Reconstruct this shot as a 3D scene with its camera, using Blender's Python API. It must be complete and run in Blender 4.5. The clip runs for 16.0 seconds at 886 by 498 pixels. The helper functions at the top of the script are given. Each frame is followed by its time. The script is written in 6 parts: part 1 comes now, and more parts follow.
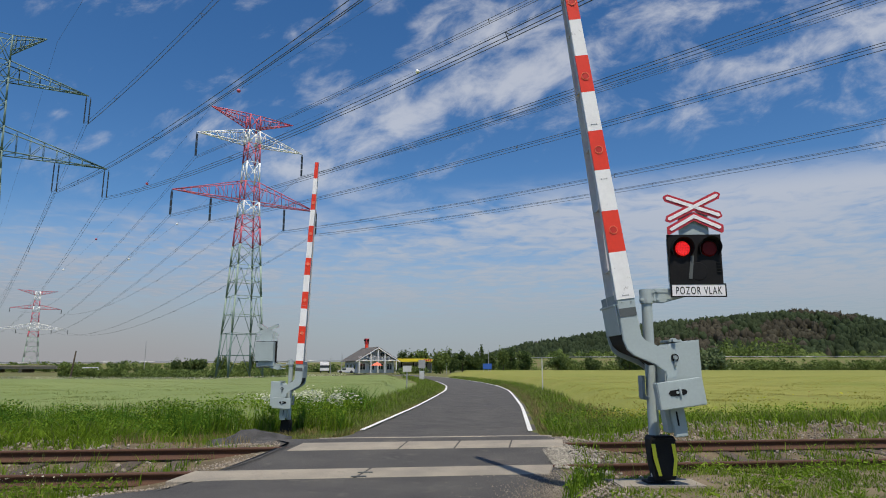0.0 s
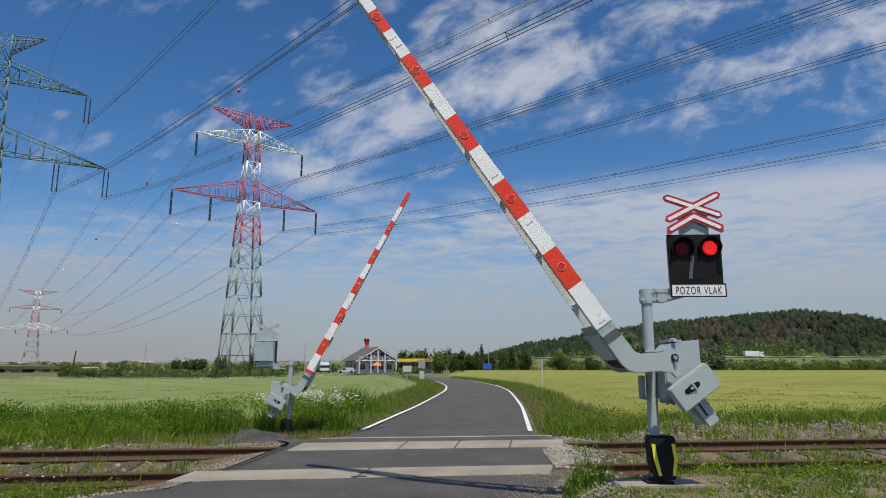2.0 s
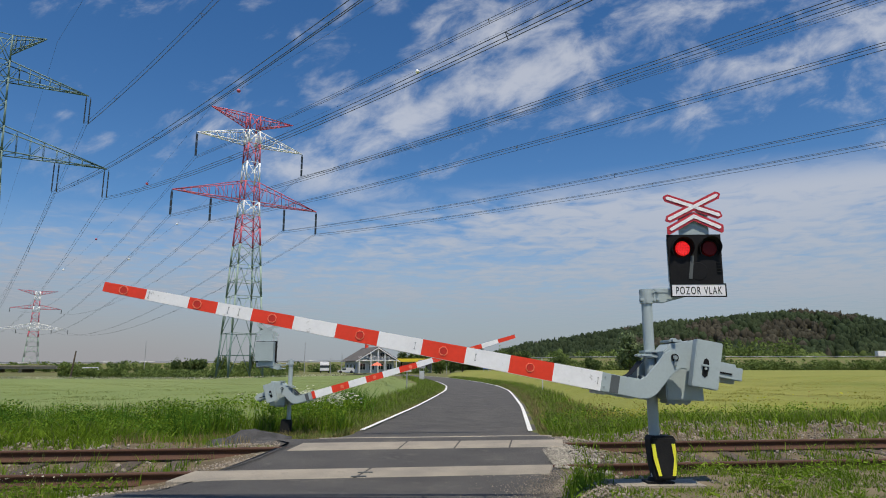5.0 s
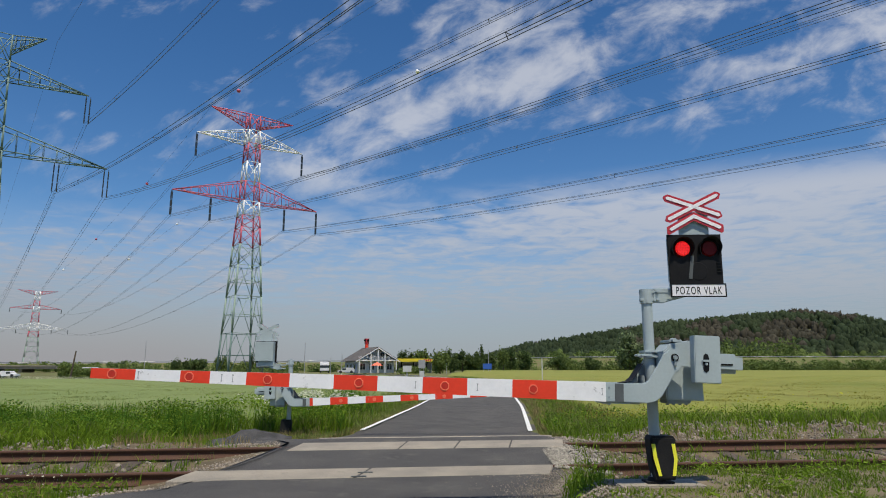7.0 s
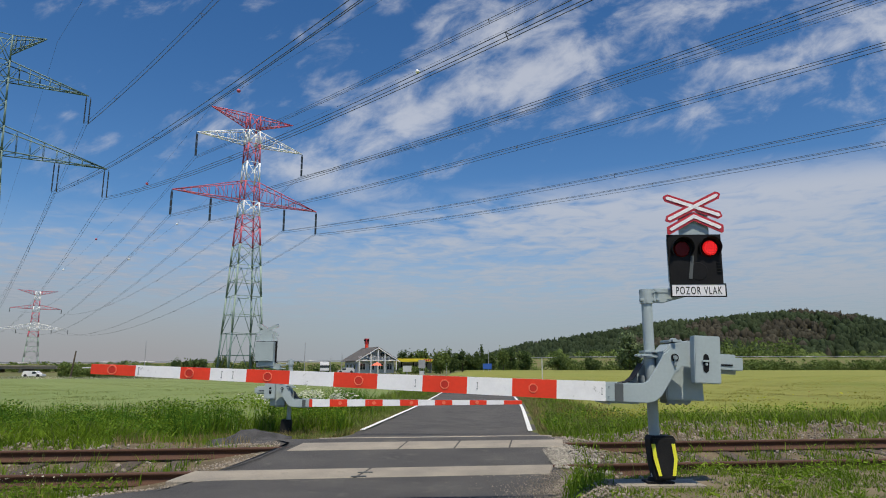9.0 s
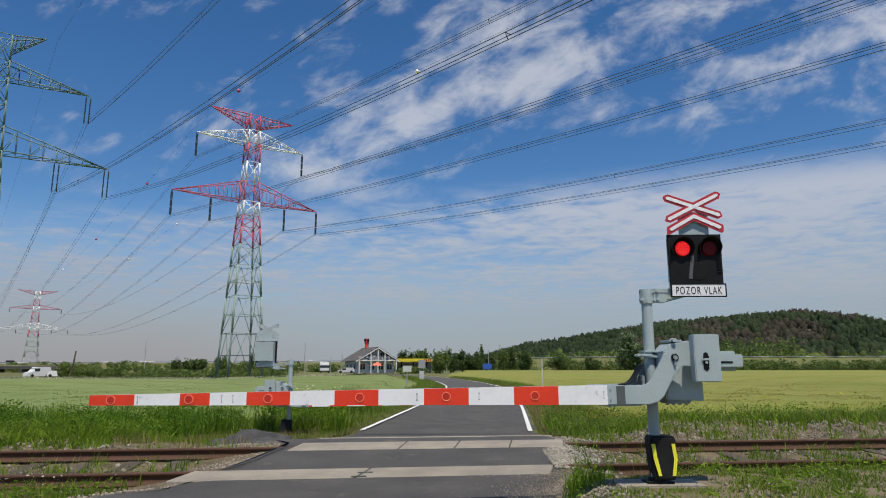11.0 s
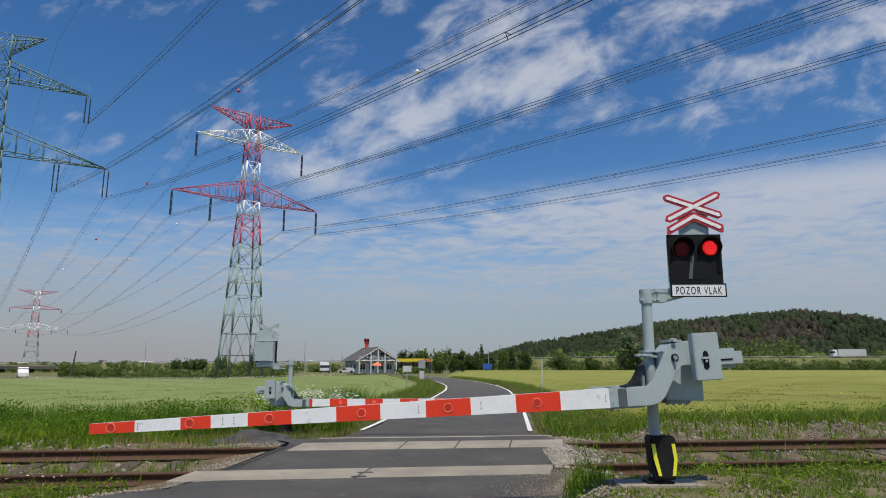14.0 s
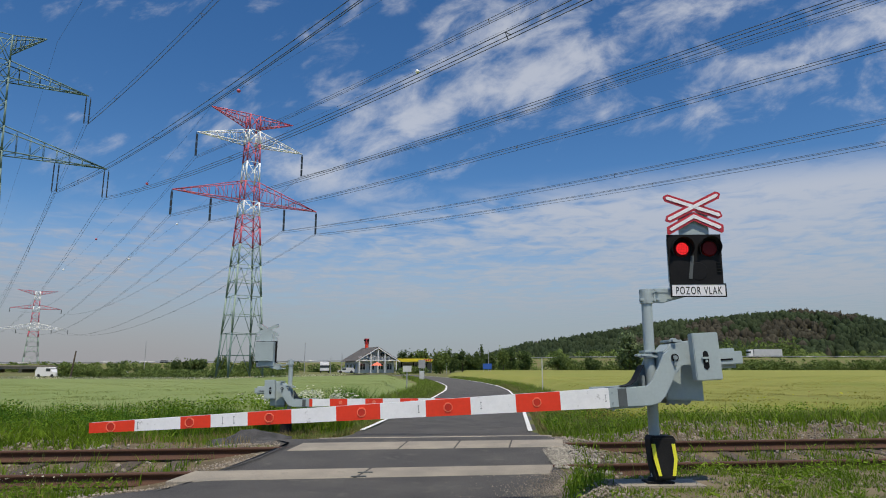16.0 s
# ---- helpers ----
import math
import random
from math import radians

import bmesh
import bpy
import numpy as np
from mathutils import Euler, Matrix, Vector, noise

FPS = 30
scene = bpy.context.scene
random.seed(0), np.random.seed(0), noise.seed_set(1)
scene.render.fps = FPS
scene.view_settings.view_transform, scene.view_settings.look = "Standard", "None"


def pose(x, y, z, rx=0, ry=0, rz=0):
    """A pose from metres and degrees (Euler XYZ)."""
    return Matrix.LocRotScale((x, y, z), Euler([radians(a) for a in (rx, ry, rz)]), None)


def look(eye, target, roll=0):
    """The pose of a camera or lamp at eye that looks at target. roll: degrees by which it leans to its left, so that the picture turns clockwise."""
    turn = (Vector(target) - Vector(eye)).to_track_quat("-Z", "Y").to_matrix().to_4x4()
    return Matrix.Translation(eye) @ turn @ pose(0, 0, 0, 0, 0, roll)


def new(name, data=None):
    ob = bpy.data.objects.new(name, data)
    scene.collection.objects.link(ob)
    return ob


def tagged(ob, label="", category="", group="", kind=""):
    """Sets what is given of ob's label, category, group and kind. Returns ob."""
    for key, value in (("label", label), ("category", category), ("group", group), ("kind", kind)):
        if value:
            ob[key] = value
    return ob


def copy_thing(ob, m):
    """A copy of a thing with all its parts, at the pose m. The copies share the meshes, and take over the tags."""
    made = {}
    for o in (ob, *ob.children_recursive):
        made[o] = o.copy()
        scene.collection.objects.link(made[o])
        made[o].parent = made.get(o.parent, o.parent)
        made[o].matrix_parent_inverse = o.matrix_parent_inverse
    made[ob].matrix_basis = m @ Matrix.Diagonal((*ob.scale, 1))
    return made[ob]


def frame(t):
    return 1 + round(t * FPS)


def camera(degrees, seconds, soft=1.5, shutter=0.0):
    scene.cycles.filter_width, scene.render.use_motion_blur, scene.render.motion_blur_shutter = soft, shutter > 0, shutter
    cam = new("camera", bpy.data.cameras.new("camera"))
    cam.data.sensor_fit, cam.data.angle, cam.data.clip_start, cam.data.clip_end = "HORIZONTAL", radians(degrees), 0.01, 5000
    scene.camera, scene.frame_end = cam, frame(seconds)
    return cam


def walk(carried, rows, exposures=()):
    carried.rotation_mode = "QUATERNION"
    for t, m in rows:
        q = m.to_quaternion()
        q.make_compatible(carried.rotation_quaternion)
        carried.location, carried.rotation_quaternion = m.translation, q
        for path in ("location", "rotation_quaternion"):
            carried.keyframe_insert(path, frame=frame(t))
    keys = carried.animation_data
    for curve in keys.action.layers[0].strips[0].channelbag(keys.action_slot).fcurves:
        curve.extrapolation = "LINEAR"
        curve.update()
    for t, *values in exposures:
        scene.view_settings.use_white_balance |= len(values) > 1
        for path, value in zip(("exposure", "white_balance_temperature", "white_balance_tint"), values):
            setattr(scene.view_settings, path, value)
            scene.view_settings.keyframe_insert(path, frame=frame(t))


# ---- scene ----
cam = camera(69.78, 16.0, soft=1.0)
walk(cam, [(0.0, pose(0, 0, 1.2, 100.47)), (16.0, pose(0, 0, 1.2, 100.47))])

# ---- world, sun ----
SUN_WAY = Vector((0.10, -0.46, 1.0)).normalized()
world = bpy.data.worlds.new("sky")
scene.world = world
world.use_nodes = True
wn = world.node_tree
wn.nodes.clear()
sky_tex = wn.nodes.new("ShaderNodeTexSky")
sky_tex.sky_type = "NISHITA"
sky_tex.sun_disc = False
sky_tex.sun_elevation = math.asin(SUN_WAY.z)
sky_tex.sun_rotation = math.atan2(SUN_WAY.x, SUN_WAY.y)
sky_tex.air_density, sky_tex.dust_density, sky_tex.ozone_density = 1.0, 0.25, 4.0
sky_bg = wn.nodes.new("ShaderNodeBackground")
sky_bg.inputs["Strength"].default_value = 0.105
sky_out = wn.nodes.new("ShaderNodeOutputWorld")
sky_hue = wn.nodes.new("ShaderNodeHueSaturation")
sky_hue.inputs["Saturation"].default_value = 1.25
sky_hue.inputs["Hue"].default_value = 0.503
wn.links.new(sky_tex.outputs[0], sky_hue.inputs["Color"])
wn.links.new(sky_hue.outputs[0], sky_bg.inputs["Color"])
wn.links.new(sky_bg.outputs[0], sky_out.inputs["Surface"])

sun_data = bpy.data.lights.new("sun", "SUN")
sun_data.energy, sun_data.angle, sun_data.color = 4.5, radians(0.5), (1.0, 0.91, 0.76)
sun = new("sun", sun_data)
sun.matrix_world = look(SUN_WAY * 50, (0, 0, 0))
scene.view_settings.exposure = 0.0


# ---- cloud layer: a far dome of drifting streaks ----
def cloud_layer(radius=4400.0):
    m = bpy.data.materials.new("cloud")
    m.use_nodes = True
    nt = m.node_tree
    nt.nodes.clear()
    N, L = nt.nodes.new, nt.links.new

    def math_node(op, a, b=None, clamp=False):
        n = N("ShaderNodeMath")
        n.operation, n.use_clamp = op, clamp
        for i, v in enumerate((a, b)):
            if v is None:
                continue
            if isinstance(v, (int, float)):
                n.inputs[i].default_value = v
            else:
                L(v, n.inputs[i])
        return n.outputs[0]

    def step(v, lo, hi, top=1.0):
        n = N("ShaderNodeMapRange")
        n.interpolation_type = "SMOOTHSTEP"
        n.inputs["From Min"].default_value, n.inputs["From Max"].default_value = lo, hi
        n.inputs["To Max"].default_value = top
        L(v, n.inputs["Value"])
        return n.outputs[0]

    def streaks(u, v, turn, sx, sy, scale, detail, rough, warp, shift):
        c = N("ShaderNodeCombineXYZ")
        L(u, c.inputs[0]), L(v, c.inputs[1])
        mp = N("ShaderNodeMapping")
        mp.inputs["Rotation"].default_value = (0, 0, radians(turn))
        L(c.outputs[0], mp.inputs["Vector"])
        mq = N("ShaderNodeMapping")
        mq.inputs["Scale"].default_value = (sx, sy, 1)
        mq.inputs["Location"].default_value = (shift, shift * 0.37, shift * 0.11)
        L(mp.outputs[0], mq.inputs["Vector"])
        n = N("ShaderNodeTexNoise")
        n.inputs["Scale"].default_value, n.inputs["Detail"].default_value = scale, detail
        n.inputs["Roughness"].default_value, n.inputs["Distortion"].default_value = rough, warp
        L(mq.outputs[0], n.inputs["Vector"])
        return n.outputs["Fac"]

    tc = N("ShaderNodeTexCoord")
    unit = N("ShaderNodeVectorMath")
    unit.operation = "NORMALIZE"
    L(tc.outputs["Object"], unit.inputs[0])
    sep = N("ShaderNodeSeparateXYZ")
    L(unit.outputs[0], sep.inputs[0])
    x, y, z = sep.outputs
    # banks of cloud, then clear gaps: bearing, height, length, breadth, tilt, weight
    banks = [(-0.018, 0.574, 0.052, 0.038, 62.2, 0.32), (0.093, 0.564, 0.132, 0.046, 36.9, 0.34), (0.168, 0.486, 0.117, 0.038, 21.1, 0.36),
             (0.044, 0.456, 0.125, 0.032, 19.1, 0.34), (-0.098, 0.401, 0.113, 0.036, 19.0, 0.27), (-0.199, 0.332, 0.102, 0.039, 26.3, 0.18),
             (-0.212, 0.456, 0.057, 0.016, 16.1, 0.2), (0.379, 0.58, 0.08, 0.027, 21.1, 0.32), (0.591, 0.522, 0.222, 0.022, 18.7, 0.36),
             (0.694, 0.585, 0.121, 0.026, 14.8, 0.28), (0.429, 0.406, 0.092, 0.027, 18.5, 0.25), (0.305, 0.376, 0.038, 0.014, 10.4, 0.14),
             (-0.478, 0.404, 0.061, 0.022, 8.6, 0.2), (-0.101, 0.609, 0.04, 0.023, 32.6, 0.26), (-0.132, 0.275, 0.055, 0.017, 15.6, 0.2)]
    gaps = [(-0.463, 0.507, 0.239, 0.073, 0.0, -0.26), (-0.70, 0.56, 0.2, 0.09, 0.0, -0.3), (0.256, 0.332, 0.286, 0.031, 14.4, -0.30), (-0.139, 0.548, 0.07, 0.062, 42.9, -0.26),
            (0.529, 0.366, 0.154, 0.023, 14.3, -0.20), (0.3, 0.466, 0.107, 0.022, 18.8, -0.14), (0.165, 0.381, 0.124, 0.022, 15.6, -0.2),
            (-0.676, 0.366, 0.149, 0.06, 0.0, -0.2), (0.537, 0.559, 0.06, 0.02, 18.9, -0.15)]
    s_, q_ = math_node("DIVIDE", x, math_node("MAXIMUM", y, 0.05)), math_node("DIVIDE", z, math_node("MAXIMUM", y, 0.05))
    density = math_node("MULTIPLY", streaks(s_, q_, -20, 0.6, 1.0, 3.2, 3, 0.5, 0.3, CLOUD_SHIFT[0]), 0.35)
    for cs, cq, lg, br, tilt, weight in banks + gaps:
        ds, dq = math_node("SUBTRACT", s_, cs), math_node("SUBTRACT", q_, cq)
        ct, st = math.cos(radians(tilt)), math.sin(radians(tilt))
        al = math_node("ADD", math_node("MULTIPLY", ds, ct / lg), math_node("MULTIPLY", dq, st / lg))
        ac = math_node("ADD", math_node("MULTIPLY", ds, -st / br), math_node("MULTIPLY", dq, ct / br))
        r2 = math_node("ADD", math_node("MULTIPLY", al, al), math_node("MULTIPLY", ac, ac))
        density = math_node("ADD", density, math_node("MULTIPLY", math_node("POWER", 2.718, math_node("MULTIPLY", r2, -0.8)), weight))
    # ragged puffs along the wind, and fine wisps on their edges
    puffs = streaks(s_, q_, -20, 0.62, 1.0, 15.0, 7, 0.60, 0.35, CLOUD_SHIFT[1])
    wisps = streaks(s_, q_, -24, 0.5, 1.0, 34.0, 5, 0.6, 0.3, CLOUD_SHIFT[2])
    high = math_node("ADD", density, math_node("MULTIPLY", math_node("SUBTRACT", puffs, 0.5), 1.9))
    high = math_node("ADD", high, math_node("MULTIPLY", math_node("SUBTRACT", wisps, 0.5), 0.5))
    high = step(math_node("MULTIPLY", high, 0.92), 0.06, 0.76, 0.70)
    # a deck of small ripples that thins towards the left
    den2 = math_node("ADD", math_node("MAXIMUM", z, 0.0), 0.05)
    u2, v2 = math_node("DIVIDE", x, den2), math_node("DIVIDE", y, den2)
    ripple = streaks(u2, v2, 12, 0.95, 1.0, 5.5, 4, 0.55, 0.45, CLOUD_SHIFT[2])
    sheet_big = streaks(u2, v2, 20, 0.7, 1.0, 0.75, 3, 0.5, 0.2, CLOUD_SHIFT[3])
    low = math_node("ADD", math_node("MULTIPLY", ripple, 0.9), math_node("MULTIPLY", sheet_big, 0.7))
    low = math_node("ADD", low, math_node("MULTIPLY", math_node("MAXIMUM", math_node("MINIMUM", s_, 0.5), -0.6), 0.16))
    low = step(low, 0.52, 1.02, 0.78)
    band = math_node("MULTIPLY", step(math_node("ADD", q_, math_node("MULTIPLY", math_node("MAXIMUM", s_, -0.2), -0.10)), 0.30, 0.225), step(z, 0.03, 0.12))
    low = math_node("MULTIPLY", low, band)
    fac = math_node("MAXIMUM", math_node("MULTIPLY", high, step(z, 0.18, 0.30)), low)
    haze = step(z, 0.24, 0.0, 0.92)
    fac = math_node("SUBTRACT", 1.0, math_node("MULTIPLY", math_node("SUBTRACT", 1.0, fac), math_node("SUBTRACT", 1.0, haze)))
    em = N("ShaderNodeEmission")
    em.inputs["Strength"].default_value = 0.755
    tone = N("ShaderNodeMix")
    tone.data_type = "RGBA"
    tone.inputs["A"].default_value, tone.inputs["B"].default_value = (0.40, 0.45, 0.52, 1), (0.84, 0.86, 0.92, 1)
    veil = N("ShaderNodeMix")
    veil.data_type = "RGBA"
    veil.inputs["A"].default_value, veil.inputs["B"].default_value = (0.40, 0.45, 0.52, 1), (0.40, 0.40, 0.445, 1)
    L(step(s_, -0.1, -0.5), veil.inputs["Factor"])
    L(veil.outputs["Result"], tone.inputs["A"])
    L(step(z, 0.05, 0.34), tone.inputs["Factor"])
    lit = N("ShaderNodeMix")
    lit.data_type = "RGBA"
    lit.inputs["B"].default_value = (0.72, 0.74, 0.80, 1)
    L(tone.outputs["Result"], lit.inputs["A"])
    L(math_node("MULTIPLY", math_node("POWER", low, 1.5), 0.42), lit.inputs["Factor"])
    L(lit.outputs["Result"], em.inputs["Color"])
    tr, mix, out = N("ShaderNodeBsdfTransparent"), N("ShaderNodeMixShader"), N("ShaderNodeOutputMaterial")
    L(fac, mix.inputs[0]), L(tr.outputs[0], mix.inputs[1]), L(em.outputs[0], mix.inputs[2]), L(mix.outputs[0], out.inputs["Surface"])
    bm = bmesh.new()
    bmesh.ops.create_uvsphere(bm, u_segments=64, v_segments=48, radius=radius)
    bmesh.ops.delete(bm, geom=[w for w in bm.verts if w.co.z < -radius * 0.14], context="VERTS")
    me = bpy.data.meshes.new("cloud_layer")
    bm.to_mesh(me)
    bm.free()
    me.materials.append(m)
    me.shade_smooth()
    return tagged(new("cloud_layer", me), "thin streaky white clouds in a blue sky", "clouds", kind="structure")


CLOUD_SHIFT = (3.1, 0.4, 7.7, 1.9)
clouds = cloud_layer()


# ---- materials ----
def mat(name, base, rough=0.7, metal=0.0, var=0.15, scale=8.0, fine=60.0, bump=0.1, second=None, island=0.0, objvar=0.0, spec=0.5, coord="Object", dirt=None, dirt_at=0.6):
    """A surface with variation at two sizes, optional per-piece change and stains."""
    m = bpy.data.materials.new(name)
    m.use_nodes = True
    nt = m.node_tree
    b = nt.nodes["Principled BSDF"]
    b.inputs["Roughness"].default_value = rough
    b.inputs["Metallic"].default_value = metal
    b.inputs["Specular IOR Level"].default_value = spec
    tc = nt.nodes.new("ShaderNodeTexCoord")
    if coord == "World":
        src = nt.nodes.new("ShaderNodeNewGeometry").outputs["Position"]
    else:
        src = tc.outputs[coord]
    n1 = nt.nodes.new("ShaderNodeTexNoise")
    n1.inputs["Scale"].default_value, n1.inputs["Detail"].default_value = scale, 6
    n2 = nt.nodes.new("ShaderNodeTexNoise")
    n2.inputs["Scale"].default_value, n2.inputs["Detail"].default_value = fine, 4
    nt.links.new(src, n1.inputs["Vector"])
    nt.links.new(src, n2.inputs["Vector"])
    ramp = nt.nodes.new("ShaderNodeValToRGB")
    ramp.color_ramp.elements[0].position, ramp.color_ramp.elements[1].position = 0.32, 0.68
    c2 = second or tuple(c * (1 - 2 * var) for c in base)
    ramp.color_ramp.elements[0].color = (*c2, 1)
    ramp.color_ramp.elements[1].color = (*base, 1)
    nt.links.new(n1.outputs["Fac"], ramp.inputs["Fac"])
    col = ramp.outputs["Color"]

    def brighten(colour, fac, lo, hi):
        mr = nt.nodes.new("ShaderNodeMapRange")
        mr.inputs["To Min"].default_value, mr.inputs["To Max"].default_value = lo, hi
        nt.links.new(fac, mr.inputs["Value"])
        hs = nt.nodes.new("ShaderNodeHueSaturation")
        nt.links.new(mr.outputs[0], hs.inputs["Value"])
        nt.links.new(colour, hs.inputs["Color"])
        return hs.outputs["Color"]

    col = brighten(col, n2.outputs["Fac"], 1 - 1.6 * var, 1 + 1.6 * var)
    if island:
        gi = nt.nodes.new("ShaderNodeNewGeometry")
        col = brighten(col, gi.outputs["Random Per Island"], 1 - island, 1 + island)
    if objvar:
        oi = nt.nodes.new("ShaderNodeObjectInfo")
        col = brighten(col, oi.outputs["Random"], 1 - objvar, 1 + objvar)
    if dirt:
        n3 = nt.nodes.new("ShaderNodeTexNoise")
        n3.inputs["Scale"].default_value, n3.inputs["Detail"].default_value = scale * 2.3, 8
        n3.inputs["Roughness"].default_value = 0.7
        nt.links.new(src, n3.inputs["Vector"])
        r3 = nt.nodes.new("ShaderNodeMapRange")
        r3.inputs["From Min"].default_value, r3.inputs["From Max"].default_value = dirt_at, dirt_at + 0.12
        nt.links.new(n3.outputs["Fac"], r3.inputs["Value"])
        mx = nt.nodes.new("ShaderNodeMix")
        mx.data_type = "RGBA"
        nt.links.new(r3.outputs[0], mx.inputs["Factor"])
        nt.links.new(col, mx.inputs["A"])
        mx.inputs["B"].default_value = (*dirt, 1)
        col = mx.outputs["Result"]
    nt.links.new(col, b.inputs["Base Color"])
    if bump:
        bp = nt.nodes.new("ShaderNodeBump")
        bp.inputs["Strength"].default_value = bump
        bp.inputs["Distance"].default_value = 0.02
        nt.links.new(n2.outputs["Fac"], bp.inputs["Height"])
        nt.links.new(bp.outputs[0], b.inputs["Normal"])
    return m


def leafy(name, base, second, island=0.35, trans=0.35, scale=0.6):
    """Leaves and blades: diffuse with light passing through."""
    m = mat(name, base, rough=0.6, var=0.12, scale=scale, fine=9, bump=0, second=second, island=island, spec=0.08, coord="World")
    nt = m.node_tree
    b = nt.nodes["Principled BSDF"]
    tr = nt.nodes.new("ShaderNodeBsdfTranslucent")
    mix = nt.nodes.new("ShaderNodeMixShader")
    mix.inputs[0].default_value = trans
    src = b.inputs["Base Color"].links[0].from_socket
    nt.links.new(src, tr.inputs["Color"])
    out = nt.nodes["Material Output"]
    nt.links.new(b.outputs[0], mix.inputs[1])
    nt.links.new(tr.outputs[0], mix.inputs[2])
    nt.links.new(mix.outputs[0], out.inputs["Surface"])
    return m


def glow(name, colour, strength):
    """A lamp face made of many small bright points."""
    m = bpy.data.materials.new(name)
    m.use_nodes = True
    nt = m.node_tree
    b = nt.nodes["Principled BSDF"]
    b.inputs["Base Color"].default_value = (*(0.2 * c for c in colour), 1)
    b.inputs["Emission Color"].default_value = (*colour, 1)
    tc, vo, mr = nt.nodes.new("ShaderNodeTexCoord"), nt.nodes.new("ShaderNodeTexVoronoi"), nt.nodes.new("ShaderNodeMapRange")
    vo.inputs["Scale"].default_value, vo.inputs["Randomness"].default_value = 62.0, 0.25
    nt.links.new(tc.outputs["Object"], vo.inputs["Vector"])
    nt.links.new(vo.outputs["Distance"], mr.inputs["Value"])
    mr.inputs["From Min"].default_value, mr.inputs["From Max"].default_value = 0.15, 0.6
    mr.inputs["To Min"].default_value, mr.inputs["To Max"].default_value = strength * 1.35, strength * 0.5
    nt.links.new(mr.outputs[0], b.inputs["Emission Strength"])
    return m


M = {}
M["asphalt"] = mat("asphalt", (0.095, 0.089, 0.081), 0.88, var=0.26, scale=1.3, fine=170, bump=0.6, second=(0.062, 0.059, 0.056), coord="World", dirt=(0.125, 0.115, 0.10), dirt_at=0.56)
M["asphalt_rough"] = mat("asphalt_rough", (0.15, 0.145, 0.14), 0.9, var=0.2, scale=3, fine=90, bump=0.6, coord="World")
M["soil"] = mat("soil", (0.235, 0.19, 0.13), 0.95, var=0.25, scale=2.2, fine=45, bump=0.8, second=(0.12, 0.115, 0.055), coord="World", spec=0.1)
M["gravel"] = mat("gravel", (0.33, 0.285, 0.225), 0.9, var=0.2, scale=5, fine=60, bump=0.3, island=0.38, coord="World")
M["gravel_pale"] = mat("pale_gravel", (0.35, 0.325, 0.27), 0.9, var=0.2, scale=5, fine=60, bump=0.3, island=0.35, coord="World")
M["bed"] = mat("track_bed", (0.21, 0.165, 0.11), 0.95, var=0.25, scale=2.5, fine=45, bump=0.9, second=(0.12, 0.10, 0.065), coord="World", spec=0.1)
M["grit"] = mat("grit", (0.085, 0.083, 0.082), 0.9, var=0.25, scale=6, fine=70, bump=0.8, coord="World")
M["concrete"] = mat("concrete", (0.345, 0.305, 0.24), 0.88, var=0.2, scale=2.2, fine=70, bump=0.5, second=(0.25, 0.225, 0.185), coord="World", objvar=0.06, dirt=(0.19, 0.175, 0.15), dirt_at=0.60)
M["rail"] = mat("rusty_rail", (0.105, 0.052, 0.029), 0.75, metal=0.3, var=0.25, scale=6, fine=70, bump=0.3, second=(0.10, 0.05, 0.032), coord="World")
M["rail_head"] = mat("rail_head", (0.27, 0.17, 0.12), 0.4, metal=0.8, var=0.2, scale=4, fine=60, bump=0.1, coord="World")
M["sleeper"] = mat("old_sleeper", (0.13, 0.10, 0.08), 0.9, var=0.25, scale=6, fine=60, bump=0.6, objvar=0.2)
M["line"] = mat("road_paint", (0.80, 0.80, 0.78), 0.7, var=0.06, scale=4, fine=90, bump=0.1, coord="World", dirt=(0.35, 0.35, 0.35), dirt_at=0.67)
M["grey"] = mat("grey_paint", (0.41, 0.48, 0.49), 0.42, var=0.05, scale=3, fine=40, bump=0.05, dirt=(0.28, 0.32, 0.32), dirt_at=0.66)
M["grey_dark"] = mat("grey_paint_darker", (0.27, 0.32, 0.34), 0.5, var=0.08, scale=4, fine=40, bump=0.05)
# one dark grey: shade at the clamp, lit strip on the signal, joint hooks
M["slot"] = mat("plain_dark_grey", (0.095, 0.108, 0.112), 0.6, var=0.1, scale=4, fine=40, bump=0.05)
M["black"] = mat("black_plastic", (0.012, 0.012, 0.013), 0.6, var=0.2, scale=6, fine=50, bump=0.05, spec=0.2)
M["rubber"] = mat("black_rubber", (0.016, 0.016, 0.017), 0.7, spec=0.25, var=0.2, scale=6, fine=50, bump=0.1)
M["white"] = mat("white_paint", (0.93, 0.93, 0.93), 0.35, var=0.04, scale=5, fine=45, bump=0.03, dirt=(0.30, 0.29, 0.27), dirt_at=0.61)
# greyer than the front stripes; on rear board, flanges and brackets
M["white_back"] = mat("greyer_white_paint", (0.62, 0.62, 0.62), 0.5, var=0.06, scale=5, fine=35, bump=0.03)
M["red"] = mat("red_film", (0.86, 0.055, 0.02), 0.35, var=0.05, scale=4, fine=40, bump=0.03, dirt=(0.40, 0.05, 0.035), dirt_at=0.67)
M["red_ring"] = mat("red_reflector_ring", (0.95, 0.22, 0.12), 0.3, var=0.05)
M["red_lens"] = mat("red_reflector", (0.62, 0.035, 0.018), 0.4, var=0.1)
M["sign_red"] = mat("sign_red", (0.52, 0.035, 0.05), 0.4, var=0.05)
M["sign_white"] = mat("sign_white", (0.92, 0.90, 0.91), 0.4, var=0.03)
